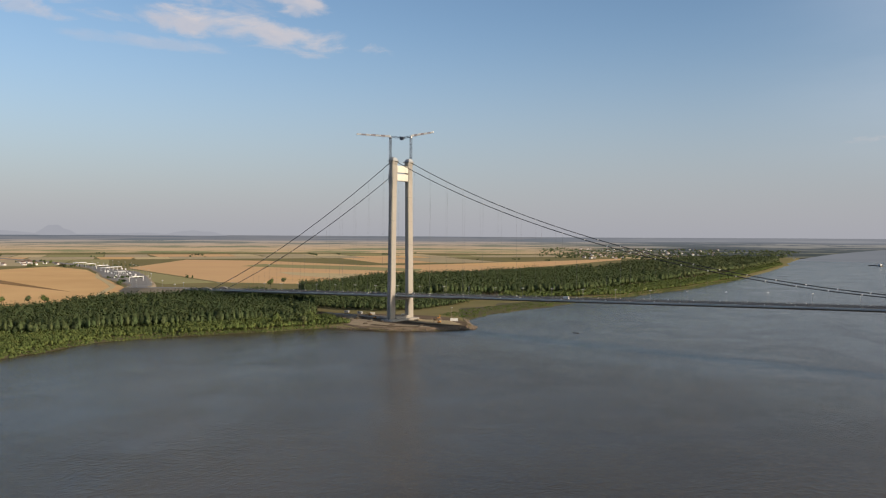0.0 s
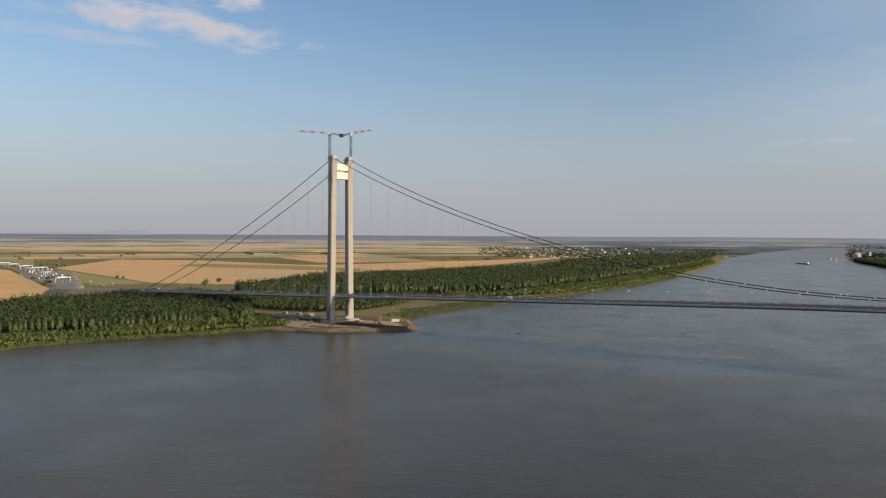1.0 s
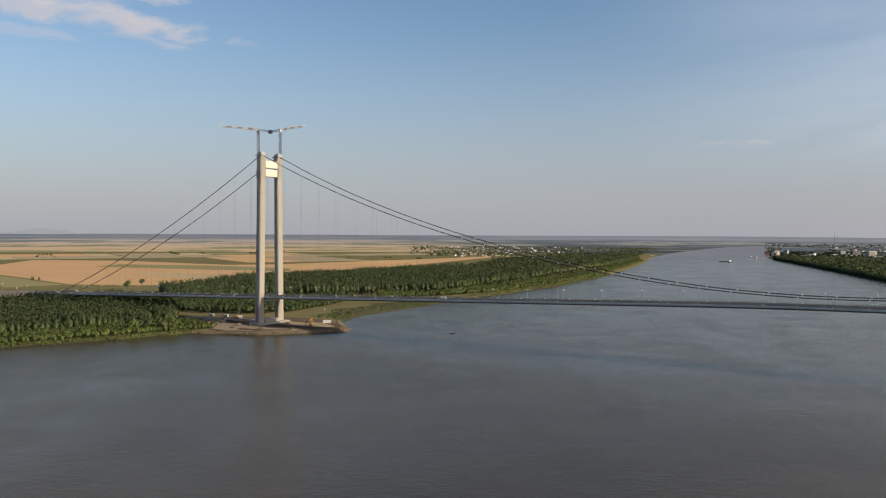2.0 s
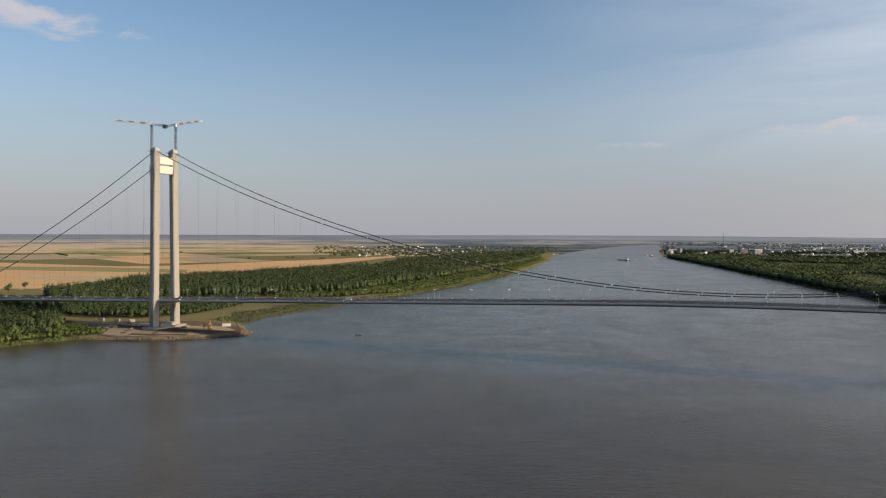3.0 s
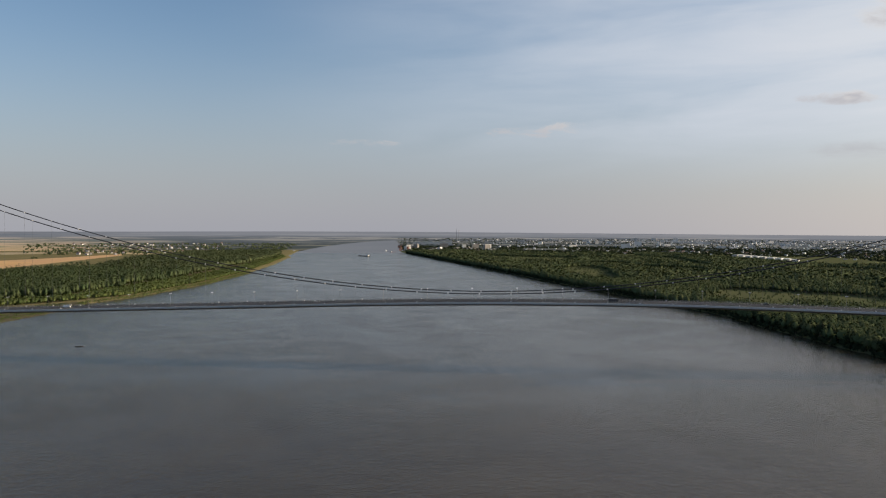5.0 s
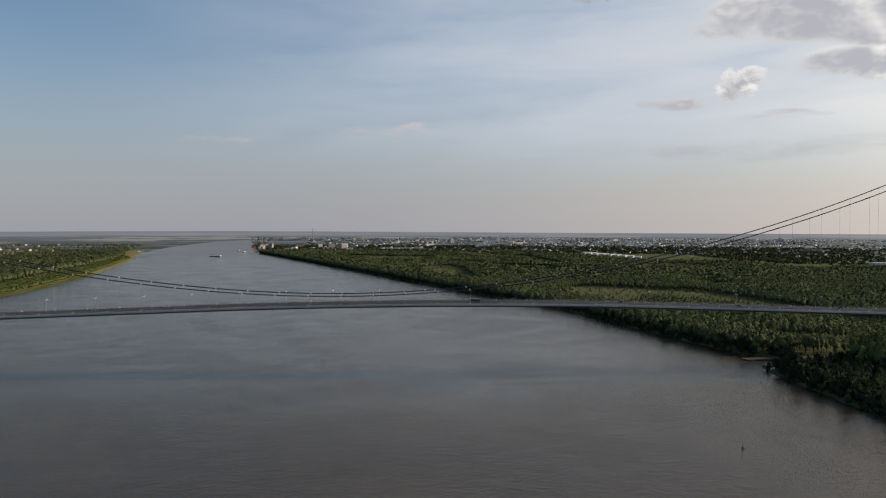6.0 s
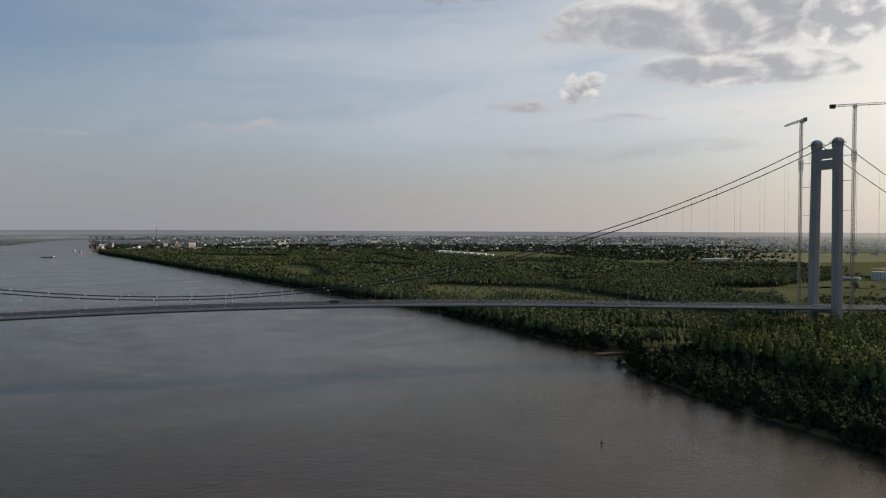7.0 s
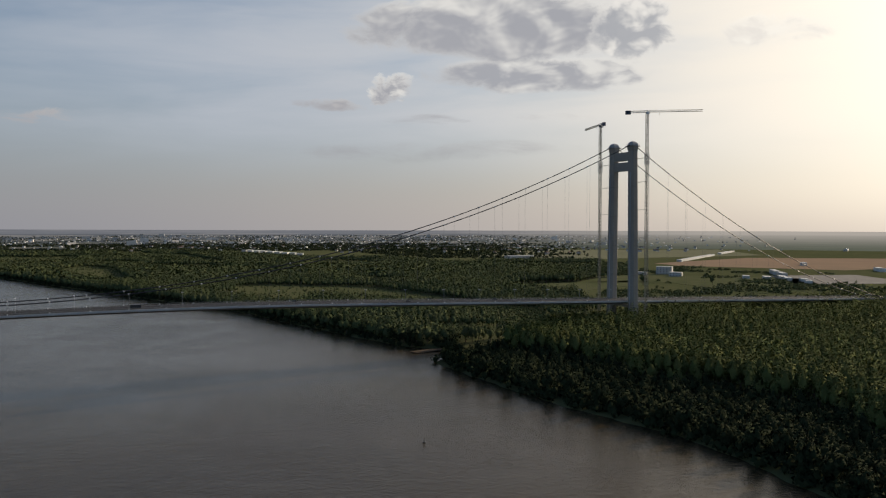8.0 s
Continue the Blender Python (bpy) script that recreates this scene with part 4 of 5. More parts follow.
# the hills glow in a colour that already holds the haze
FAR_HILL = bpy.data.materials.new("hills with painted haze")
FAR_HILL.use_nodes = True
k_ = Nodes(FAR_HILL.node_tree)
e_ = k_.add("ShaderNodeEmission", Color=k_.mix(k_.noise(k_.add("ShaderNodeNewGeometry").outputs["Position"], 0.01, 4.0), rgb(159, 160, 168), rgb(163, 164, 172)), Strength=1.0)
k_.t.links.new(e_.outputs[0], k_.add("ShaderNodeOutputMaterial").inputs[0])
for a0, wid, hi in ((-65.6, 1.5, 66), (-57.0, 2.6, 36), (-70, 5.0, 34), (-61, 5.5, 16)):
    bm = bmesh.new()
    low, top = [], []
    for i in range(41):
        u = -1 + 2 * i / 40
        a = radians(a0 + wid * u)
        z = hi * (math.cos(u * math.pi / 2) ** 1.6) * (0.85 + 0.3 * noise.noise((u * 3 + a0, 0, 0)))
        for ring, zz, r in ((low, 60, 4880), (top, 78 + z, 4908)):
            ring.append(bm.verts.new((CX + r * math.sin(a), CY + r * math.cos(a), zz)))
    for i in range(40):
        bm.faces.new((low[i], low[i + 1], top[i + 1], top[i]))
    tagged(part("backdrop", bm, FAR_HILL), "pale hills on the horizon with haze painted as a glow", "distance", kind="structure")

for da, hh in ((0.0, 56), (0.16, 50)):
    x, y, s = far_place(-4.93 + da, 9000)
    z = float(ramp(x, y))
    t = thing("radio_mast", "thin distant radio mast above the town", "mast", "radio masts", at=(x, y, z))
    part("shaft", rod((0, 0, 0), (0, 0, hh), 1.3, 0.6, n=6), CONCRETE_DARK, t)
    part("tip", rod((0, 0, hh), (0, 0, hh + 5), 0.4, 0.2, n=4), RUST, t)

# ---- fields ----


def field(poly, material, label, z=3.25):
    bm = bmesh.new()
    lo = [bm.verts.new((x, y, z - 0.6)) for x, y in poly]
    hi = [bm.verts.new((x, y, z)) for x, y in poly]
    bm.faces.new(hi)
    n = len(poly)
    for i in range(n):
        bm.faces.new((lo[i], lo[(i + 1) % n], hi[(i + 1) % n], hi[i]))
    bmesh.ops.recalc_face_normals(bm, faces=bm.faces)
    return tagged(part("field", bm, material), label, "field", kind="structure")


BIG = [
    ([(-2110, 150), (-2220, 350), (-1980, 330), (-1640, 195), (-1300, 60), (-1215, 8), (-1150, -60), (-1060, -180), (-1080, -420), (-1900, -560)], WHEAT, "ripe tan wheat field with tractor tracks"),
    ([(-1330, 160), (-1440, 190), (-1720, 330), (-1985, 440), (-1565, 328), (-1312, 262)], CROP, "green strip of crop beside the road"),
    ([(-2010, 462), (-2477, 945), (-2215, 1091), (-1721, 1077), (-1640, 1180), (-1530, 1954), (-1515, 2390), (-1442, 2246), (-1272, 1350), (-1180, 830), (-1130, 420), (-1180, 340), (-1310, 272), (-1560, 340)], STUBBLE, "broad orange-tan stubble field"),
]
for poly, material, label in BIG:
    field(poly, material, label)
field([(-1905, 760), (-1990, 905), (-1700, 1010), (-1420, 1020), (-1330, 900), (-1560, 830)], CROP, "green crop strip inside the stubble", 3.45)
field([(-1440, 560), (-1560, 620), (-1330, 700), (-1190, 610), (-1180, 520)], STRAW, "pale straw strip", 3.45)
field([(-1300, 420), (-1420, 480), (-1230, 500), (-1150, 430)], WHEAT, "golden unmown wheat strip", 3.45)
field([(-1600, 1300), (-1580, 1700), (-1400, 1650), (-1330, 1350)], WHEAT, "golden wheat strip", 3.45)
DARK_TRACK = mat("trodden soil", (0.30, 0.19, 0.10), 0.95, 0, 0.4, 0.02, spec=0.0)
field([(-1990, -60), (-1960, 30), (-1500, -30), (-1250, -60), (-1500, -55)], DARK_TRACK, "darker worked band in the wheat", 3.45)

taken = [np.array(p) for p, _, _ in BIG]
ca, sa = math.cos(radians(-28)), math.sin(radians(-28))
PALETTE = [(STRAW, "pale straw field"), (FALLOW, "grey-brown fallow field"), (CROP, "green crop field"), (STUBBLE, "orange stubble field"), (STRAW, "pale straw field"), (WHEAT, "tan wheat field"), (FALLOW, "grey-brown fallow field"), (CROP, "green crop field")]
prng = random.Random(5)
u = -4600.0
while u < 4600:
    du = prng.uniform(260, 560)
    v = -4600.0
    while v < 4600:
        dv = prng.uniform(90, 240)
        quad = [(u + 4, v + 3), (u + du - 4, v + 3 + prng.uniform(-25, 25)), (u + du - 4, v + dv - 3), (u + 4, v + dv - 3)]
        quad = [(ca * a - sa * b, sa * a + ca * b) for a, b in quad]
        q = np.array(quad)
        c = q.mean(0)
        r = np.hypot(q[:, 0] - CX, q[:, 1] - CY)
        left_ok = np.all(q[:, 0] < np.minimum(-1080 - np.clip(q[:, 1] - 1200, 0, 900) * 0.12, x_left(q[:, 1]) - 330)) and c[1] > -900
        ok = left_ok and r.max() < 3985 and c[1] < 3000
        if ok:
            for p in taken:
                if inside(p, q[:, 0], q[:, 1]).any() or inside(p, c[:1], c[1:]).any() or inside(q, p[:, 0], p[:, 1]).any():
                    ok = False
                    break
        pick = prng.choice(PALETTE)
        if ok:
            field(quad, pick[0], pick[1], 3.12)
        v += dv
    u += du

# town side
field([(1680, 1180), (1641, 1040), (1850, 690), (2600, 700), (2700, 1050), (2250, 1350)], PLOUGH, "orange ploughed strip beyond the approach road")
field([(1150, 560), (1000, 640), (1130, 800), (1300, 760), (1480, 520), (1280, 300), (1100, 300)], MEADOW, "bright green meadow by the works yard")
field([(780, 555), (873, 650), (1110, 635), (1140, 565), (915, 490), (755, 375)], MEADOW, "green clearing in the woods")
field([(1150, 1150), (1250, 1500), (1500, 1330), (1420, 1050)], DULL, "dull green field edge")
field([(1560, 1500), (1480, 1900), (2100, 2400), (2900, 2100), (2500, 1500)], DULL, "wide green field before the town")
field([(2300, 600), (2800, 1000), (3600, 1500), (3800, 300), (2600, 200)], DULL, "wide green field beyond the road")
field([(1330, 420), (1500, 620), (1700, 560), (1560, 330)], PAVING, "worn paved works yard")
field([(480, 45), (500, 66), (530, 66), (515, 35)], SAND, "bare sandy patch in the clearing")
field([(352, 22), (350, 33), (380, 38), (384, 28)], EARTH, "small muddy landing place", 0.8)

# ---- approach road and toll plaza ----
ROAD = [(-984, 0), (-1100, 2), (-1205, 30), (-1315, 105), (-1450, 165), (-1610, 232), (-1803, 322), (-2033, 390), (-2319, 462), (-2700, 500), (-3400, 520)]
ROAD_Z = [deck_z(-984) + 0.05, 15.0, 9.0, 5.0, 4.0, 4.0, 4.0, 4.0, 4.0, 4.0, 4.0]


def road_strip(name, pts, zs, half, material, label, category, kind, skirt=1.6):
    bm = bmesh.new()
    rings = []
    for i, ((x, y), z) in enumerate(zip(pts, zs)):
        a, b = pts[max(i - 1, 0)], pts[min(i + 1, len(pts) - 1)]
        d = Vector((b[0] - a[0], b[1] - a[1], 0)).normalized()
        n = Vector((-d.y, d.x, 0))
        drop = z - 2.4
        hw = half if not callable(half) else half(x)
        rings.append([bm.verts.new(Vector((x, y, zz)) + n * o) for o, zz in ((-hw - drop * skirt, 2.4), (-hw, z), (hw, z), (hw + drop * skirt, 2.4))])
    for a, b in zip(rings, rings[1:]):
        for i in range(3):
            bm.faces.new((a[i], b[i], b[i + 1], a[i + 1]))
    bmesh.ops.recalc_face_normals(bm, faces=bm.faces)
    return tagged(part(name, bm, material), label, category, kind=kind)


def plaza_half(x):
    return float(np.interp(-x, [984, 1300, 1450, 1600, 1850, 2000, 2100], [15, 16, 30, 44, 44, 22, 14]))


road_strip("embankment", ROAD, ROAD_Z, lambda x: plaza_half(x) + 4, SAND, "sandy approach embankment of the bridge road", "embankment", "structure")
road_strip("road", ROAD, [z + 0.25 for z in ROAD_Z], plaza_half, PAVING, "pale worn asphalt approach road widening at the toll plaza", "road", "structure", 0.0)
WEST = [(1415, 0), (1700, 10), (2200, 60), (3000, 200)]
road_strip("embankment", WEST, [deck_z(1415), 6, 4, 4], 16, GRASS, "grassy approach embankment on the town bank", "embankment", "structure")
road_strip("road", WEST, [deck_z(1415) + 0.2, 6.2, 4.2, 4.2], 11, ASPHALT, "asphalt approach road on the town bank", "road", "structure", 0.0)
road_strip("dirt_track", [(-1040, -150), (-1160, -60), (-1235, -10), (-1330, 55), (-1480, 120), (-1640, 185), (-1800, 270)], [3.5] * 7, 5, STRAW, "pale dirt track beside the embankment", "track", "structure", 1.0)


def canopy(x, y, turn, long, wide, h):
    t = thing("toll_canopy", "white flat toll canopy on slim columns", "canopy", "toll canopies")
    t.matrix_world = pose(x, y, 4.2, 0, 0, turn)
    part("roof", box(-wide / 2, wide / 2, -long / 2, long / 2, h, h + 1.6), CLAMP, t)
    for k in range(5):
        yy = -long / 2 + 1 + (long - 2) * k / 4
        for xx in (-wide / 2 + 1, wide / 2 - 1):
            part("column", rod((xx, yy, 0), (xx, yy, h), 0.4, n=6), CLAMP, t)
    return t


canopy(-1880, 345, 24, 62, 16, 8)
canopy(-1700, 270, 24, 26, 12, 6)
canopy(-2240, 440, 16, 40, 12, 7)


def gantry(x, y, turn, span, h):
    t = thing("sign_gantry", "white steel sign gantry across the road", "gantry", "sign gantries")
    t.matrix_world = pose(x, y, 4.2, 0, 0, turn)
    part("beam", box(-0.6, 0.6, -span / 2, span / 2, h - 1.4, h), CLAMP, t)
    for s in (-1, 1):
        part("post", box(-0.5, 0.5, s * span / 2 - 0.5, s * span / 2 + 0.5, 0, h - 1.4), CLAMP, t)
    part("sign_board", box(-0.8, -0.62, -span * 0.3, span * 0.3, h - 1.3, h + 0.8), CLAMP, t)
    return t


gantry(-1430, 158, 24, 44, 10)
gantry(-1990, 378, 18, 40, 9)
gantry(-2120, 412, 17, 34, 9)


def building(name, label, category, x, y, turn, wx, wy, h, wall, roof, storeys, group="", base=3.0, gable=False, windows=True, scale=1.0):
    """A building with a walled body, a roof and its rows of windows."""
    t = thing(name, label, category, group)
    t.matrix_world = pose(x, y, base, 0, 0, turn) @ Matrix.Scale(scale, 4)
    body = part("wall", box(-wx / 2, wx / 2, -wy / 2, wy / 2, -0.5, h), wall, t)
    if gable:
        bm = bmesh.new()
        r = wy * 0.32
        pts = [(-wx / 2 - 0.5, -wy / 2 - 0.5, h), (-wx / 2 - 0.5, wy / 2 + 0.5, h), (-wx / 2 - 0.5, 0, h + r), (wx / 2 + 0.5, -wy / 2 - 0.5, h), (wx / 2 + 0.5, wy / 2 + 0.5, h), (wx / 2 + 0.5, 0, h + r)]
        v = [bm.verts.new(p) for p in pts]
        for f in ((0, 2, 1), (3, 4, 5), (0, 3, 5, 2), (2, 5, 4, 1), (0, 1, 4, 3)):
            bm.faces.new([v[i] for i in f])
        part("roof", bm, roof, t)
    else:
        part("roof", box(-wx / 2 - 0.3, wx / 2 + 0.3, -wy / 2 - 0.3, wy / 2 + 0.3, h, h + 0.9), roof, t)
    if windows:
        n = max(2, int(wx / 6))
        for k in range(storeys):
            z = h * (k + 0.35) / storeys
            for i in range(n):
                xx = -wx / 2 + wx * (i + 0.5) / n
                for s in (-1, 1):
                    part("window", box(xx - 0.9, xx + 0.9, s * wy / 2 - 0.04, s * wy / 2 + 0.04, z, z + 1.5), GLASS_DARK, body)
    return t


# works and sheds on the town bank
building("office_block", "pale grey works block beside the bridge site", "building", 1340, 775, -52, 34, 22, 16, PLASTER, ROOF_GREY, 4)
building("annex", "low grey works annex beside the block", "building", 1302, 700, -52, 26, 18, 8, PLASTER, ROOF_GREY, 2)
building("shed", "white sheet-metal shed at the works", "shed", 1275, 790, -52, 40, 16, 5, ROOF_GREY, ROOF_GREY, 1, windows=False)
for i, (x, y, l) in enumerate(((1385, 585, 30), (1400, 545, 40), (1412, 505, 36), (1410, 465, 26), (1440, 540, 44), (1378, 430, 24), (1560, 660, 80), (1881, 625, 60), (1500, 590, 60), (1960, 900, 40))):
    building("shed", "long low shed with a pale metal roof", "shed", x, y, 48, l, 12, 5 if i < 6 else 8, PLASTER, CLAMP if i < 6 else ROOF_GREY, 1, "yard sheds", windows=False)
building("greenhouse", "very long white polytunnel in the fields", "greenhouse", 2060, 1390, 34, 560, 16, 5, CLAMP, CLAMP, 1, windows=False)
building("greenhouse", "long white polytunnel in the fields", "greenhouse", 2560, 1730, 34, 320, 14, 5, CLAMP, CLAMP, 1, windows=False)
building("warehouse", "long white warehouse before the town", "warehouse", 1515, 1635, 2, 96, 30, 9, PLASTER, CLAMP, 1, windows=False)
for i in range(9):
    building("warehouse", "white depot roof at the edge of town", "warehouse", 905 + 8 * i, 2740 - 62 * i, 35 + 4 * i, 46, 22, 6, PLASTER, CLAMP, 1, "depot roofs", windows=False)
for x, y in ((3250, 1700), (3050, 900)):
    building("barn", "lone pale barn on the open plain", "barn", x, y, 30, 50, 16, 7, PLASTER, CLAMP, 1, "plain barns", gable=True, windows=False)

# ---- town and village ----
trng = random.Random(11)


def village_house(name="house"):
    w, d, h = trng.uniform(9, 14), trng.uniform(8, 11), trng.uniform(3.2, 6.5)
    return building(name, "small plastered house with a clay tile roof among trees", "house", 0, 0, 0, w, d, h, PLASTER, ROOF_RED, 1, "houses", gable=True)


HOUSES = [village_house() for _ in range(6)]
used = set()


def put_house(x, y, s, z):
    i = trng.randrange(6)
    m = pose(x, y, z, 0, 0, trng.uniform(0, 180)) @ Matrix.Scale(s, 4)
    if i in used:
        c = copy_thing(HOUSES[i], m)
        c.matrix_basis = m
    else:
        used.add(i)
        HOUSES[i].matrix_basis = m


for k in range(85):
    a, D = trng.uniform(-30.5, -21.0), trng.uniform(3350, 5600)
    x, y, s = far_place(a, D)
    put_house(x, y, s * trng.uniform(0.9, 1.3), float(ramp(x, y)) + (2.4 if s < 1 else 3.0))
for k in range(14):
    put_house(-2330 - trng.uniform(0, 260), 330 + trng.uniform(-60, 100), 1.0, 3.0)
for k in range(80):
    a, D = trng.uniform(6, 44), trng.uniform(3100, 4300)
    x, y, s = far_place(a, D)
    if y > 2900 or x > 1200 or D > 3700:
        put_house(x, y, s * trng.uniform(0.9, 1.4), float(ramp(x, y)) + (2.4 if s < 1 else 3.0))

# the rest of the town in one mesh
V, FW, FR = [], [], []
VR = []
for k in range(1350):
    a = trng.triangular(-8, 52, 16)
    D = trng.uniform(3600, 9500) if a > 4 else trng.uniform(3950, 8500)
    x, y, s = far_place(a, D)
    z = float(ramp(x, y)) + 2.4
    w, d, h = (trng.uniform(7, 15) * s, trng.uniform(6, 10) * s, trng.uniform(4, 8) * s)
    t = trng.uniform(0, math.pi)
    c, q = math.cos(t), math.sin(t)
    b = len(V)
    for zz in (z - 1, z + h):
        for dx, dy in ((-w, -d), (w, -d), (w, d), (-w, d)):
            V.append((x + (dx * c - dy * q) / 2, y + (dx * q + dy * c) / 2, zz))
    for i in range(4):
        j = (i + 1) % 4
        FW += [(b + i, b + j, b + 4 + j), (b + i, b + 4 + j, b + 4 + i)]
    b = len(VR)
    for dx, dy, zz in ((-w, -d, h), (w, -d, h), (w, d, h), (-w, d, h), (-w, 0, h + d * 0.3), (w, 0, h + d * 0.3)):
        VR.append((x + (dx * 1.06 * c - dy * 1.06 * q) / 2, y + (dx * 1.06 * q + dy * 1.06 * c) / 2, z + zz))
    FR += [(b + i for i in f) for f in ((0, 1, 5), (0, 5, 4), (2, 3, 4), (2, 4, 5), (1, 2, 5), (3, 0, 4))]
FR = [tuple(f) for f in FR]
t = thing("town", "sprawl of pale houses and roofs among trees", "town", kind="stuff")
mesh_np("walls", V, FW, PLASTER_STUFF, t)
mesh_np("roofs", VR, FR, ROOF_STUFF, t)
for k in range(50):
    a, D = trng.choice((trng.uniform(2, 17), trng.uniform(-3, 40))), trng.uniform(4600, 8200)
    x, y, s = far_place(a, D)
    floors = trng.choice((4, 5, 5, 9))
    building("apartment_block", "pale concrete apartment block in the distant town", "apartment block", x, y, trng.uniform(-30, 30), trng.uniform(24, 60), 14, floors * 3.0, PLASTER, ROOF_GREY, floors, "apartment blocks", base=float(ramp(x, y)) + 2.0, windows=k < 24, scale=s)

# trees of the town, the village and the far woods
n = 24000
A_ = rng.uniform(-9, 60, n)
D_ = np.where(rng.random(n) < 0.8, rng.uniform(2700, 5000, n), rng.uniform(5000, 9000, n))
places = [far_place(float(a), float(d)) for a, d in zip(A_, D_)]
x, y, s = (np.array(v) for v in zip(*places))
keep = (x > x_right(y) + 40) & ((y > 2950) | (x > 1250) | (D_ > 3500)) & (field_noise(x, y, 140, 77) > 0.22) & (rng.random(n) > np.clip((A_ - 29) / 9, 0, 1.0))
x, y, s = x[keep], y[keep], s[keep]
wood("town_trees", "dark trees scattered through the distant town", x, y, rng.uniform(4, 8, len(x)) * s, rng.uniform(3.5, 7, len(x)) * s, 8, 2.9, LEAF_SHADED, 0.05, quads=False, trunk=False, category="trees")
n = 2600
A_ = np.concatenate([rng.uniform(-33, -19, n // 2), rng.uniform(-19, -9.5, n // 2)])
D_ = np.concatenate([rng.uniform(3350, 5600, n // 2), rng.uniform(3600, 5600, n // 2)])
places = [far_place(float(a), float(d)) for a, d in zip(A_, D_)]
x, y, s = (np.array(v) for v in zip(*places))
shore_az = np.interp(D_, [3700, 3970, 5230, 6650, 7300], [-16.2, -15.6, -13.4, -11.0, -9.4])
keep = (A_ < shore_az - 0.15) & ((A_ > shore_az - 1.6) | (rng.random(len(A_)) < 0.45)) & (x < x_left(y) - 60)
x, y, s = x[keep], y[keep], s[keep]
wood("far_woods", "dark riverside woods beyond the bend", x, y, rng.uniform(7, 12, len(x)) * s, rng.uniform(4, 8, len(x)) * s, 12, 2.6, LEAF_MIX, 0.05, quads=False, trunk=False, category="trees")
# hedges and lone bushes on the plain
hx, hy = [], []
for k in range(46):
    x0, y0 = trng.uniform(-3600, -1150), trng.uniform(-100, 2700)
    a = trng.choice((radians(-28), radians(62))) + trng.uniform(-0.1, 0.1)
    for q in range(trng.choice((2, 4, 9, 22))):
        hx.append(x0 + math.cos(a) * q * 11 + trng.uniform(-4, 4))
        hy.append(y0 + math.sin(a) * q * 11 + trng.uniform(-4, 4))
hx, hy = np.array(hx), np.array(hy)
keep = np.hypot(hx - CX, hy - CY) < 3900
for p in taken:
    keep &= ~inside(p, hx, hy)
hx, hy = hx[keep], hy[keep]
wood("hedges", "dark hedges and bushes between the fields", hx, hy, rng.uniform(4, 9, len(hx)), rng.uniform(3, 6, len(hx)), 18, 2.0, LEAF_DARK, 0.0, quads=False, trunk=False, category="hedge")

# ---- port ----


def port_crane(x, y, turn, h, s, label):
    t = thing("harbour_crane", label, "harbour crane", "harbour cranes")
    t.matrix_world = pose(x, y, 2.5, 0, 0, turn) @ Matrix.Scale(s, 4)
    for dx in (-5, 5):
        for dy in (-5, 5):
            part("leg", rod((dx, dy, 0), (dx * 0.5, dy * 0.5, h * 0.5), 0.7, n=5), RUST, t)
    part("cabin", box(-4, 4, -4, 4, h * 0.5, h * 0.72), RUST, t)
    part("boom", rod((0, 0, h * 0.65), (h * 0.7, 0, h * 1.3), 0.7, 0.4, n=5), RUST, t)
    return t


for k, (x, y) in enumerate(((-520, 3075), (-500, 3150), (-545, 3210), (-480, 3010), (-560, 3260))):
    port_crane(x, y, 40 * k - 60, 26 + 3 * (k % 3), 1.0, "rust-red harbour crane on the river quay")
for k in range(26):
    a, D = trng.uniform(-8.5, -2.0), trng.uniform(3750, 4700)
    x, y, s = far_place(a, D)
    tall = trng.random() < 0.3
    building("port_shed", "grimy port shed and silo by the quay", "port building", x, y, trng.uniform(0, 90), trng.uniform(20, 50), trng.uniform(12, 20), trng.uniform(16, 26) if tall else trng.uniform(5, 9), trng.choice((PLASTER, CONCRETE, CONCRETE_DARK)), trng.choice((ROOF_GREY, ROOF_RED, CONCRETE_DARK)), 1, "port buildings", base=float(ramp(x, y)) + 2.0, windows=False, scale=s)
x, y, s = far_place(-6.6, 5600)
building("shipyard_hall", "long white shipyard hall in the haze", "hall", x, y, 8, 260, 40, 18, PLASTER, CLAMP, 1, base=float(ramp(x, y)) + 2.0, windows=False, scale=s)


def vessel(name, label, x, y, turn, long, wide, cabin=True, hull=HULL):
    t = thing(name, label, "boat")
    t.matrix_world = pose(x, y, 0, 0, 0, turn)
    L, W = long / 2, wide / 2
    part("hull", loft([[(-L, -W, z), (L * 0.75, -W, z), (L + f, 0, z), (L * 0.75, W, z), (-L, W, z)] for z, f in ((-0.5, -2 * W * 0.2), (wide * 0.22, 0.0))]), hull, t)
    if cabin:
        c = part("cabin", box(-L * 0.9, -L * 0.9 + long * 0.16, -W * 0.7, W * 0.7, wide * 0.22, wide * 0.6), CLAMP, t, "white cabin")
        part("cabin_window", box(-L * 0.9 + long * 0.16 - 0.02, -L * 0.9 + long * 0.16 + 0.05, -W * 0.55, W * 0.55, wide * 0.42, wide * 0.52), GLASS_DARK, c)
        part("mast", rod((-L * 0.8, 0, wide * 0.6), (-L * 0.8, 0, wide * 1.2), 0.15, n=4), CLAMP, t)
    return t


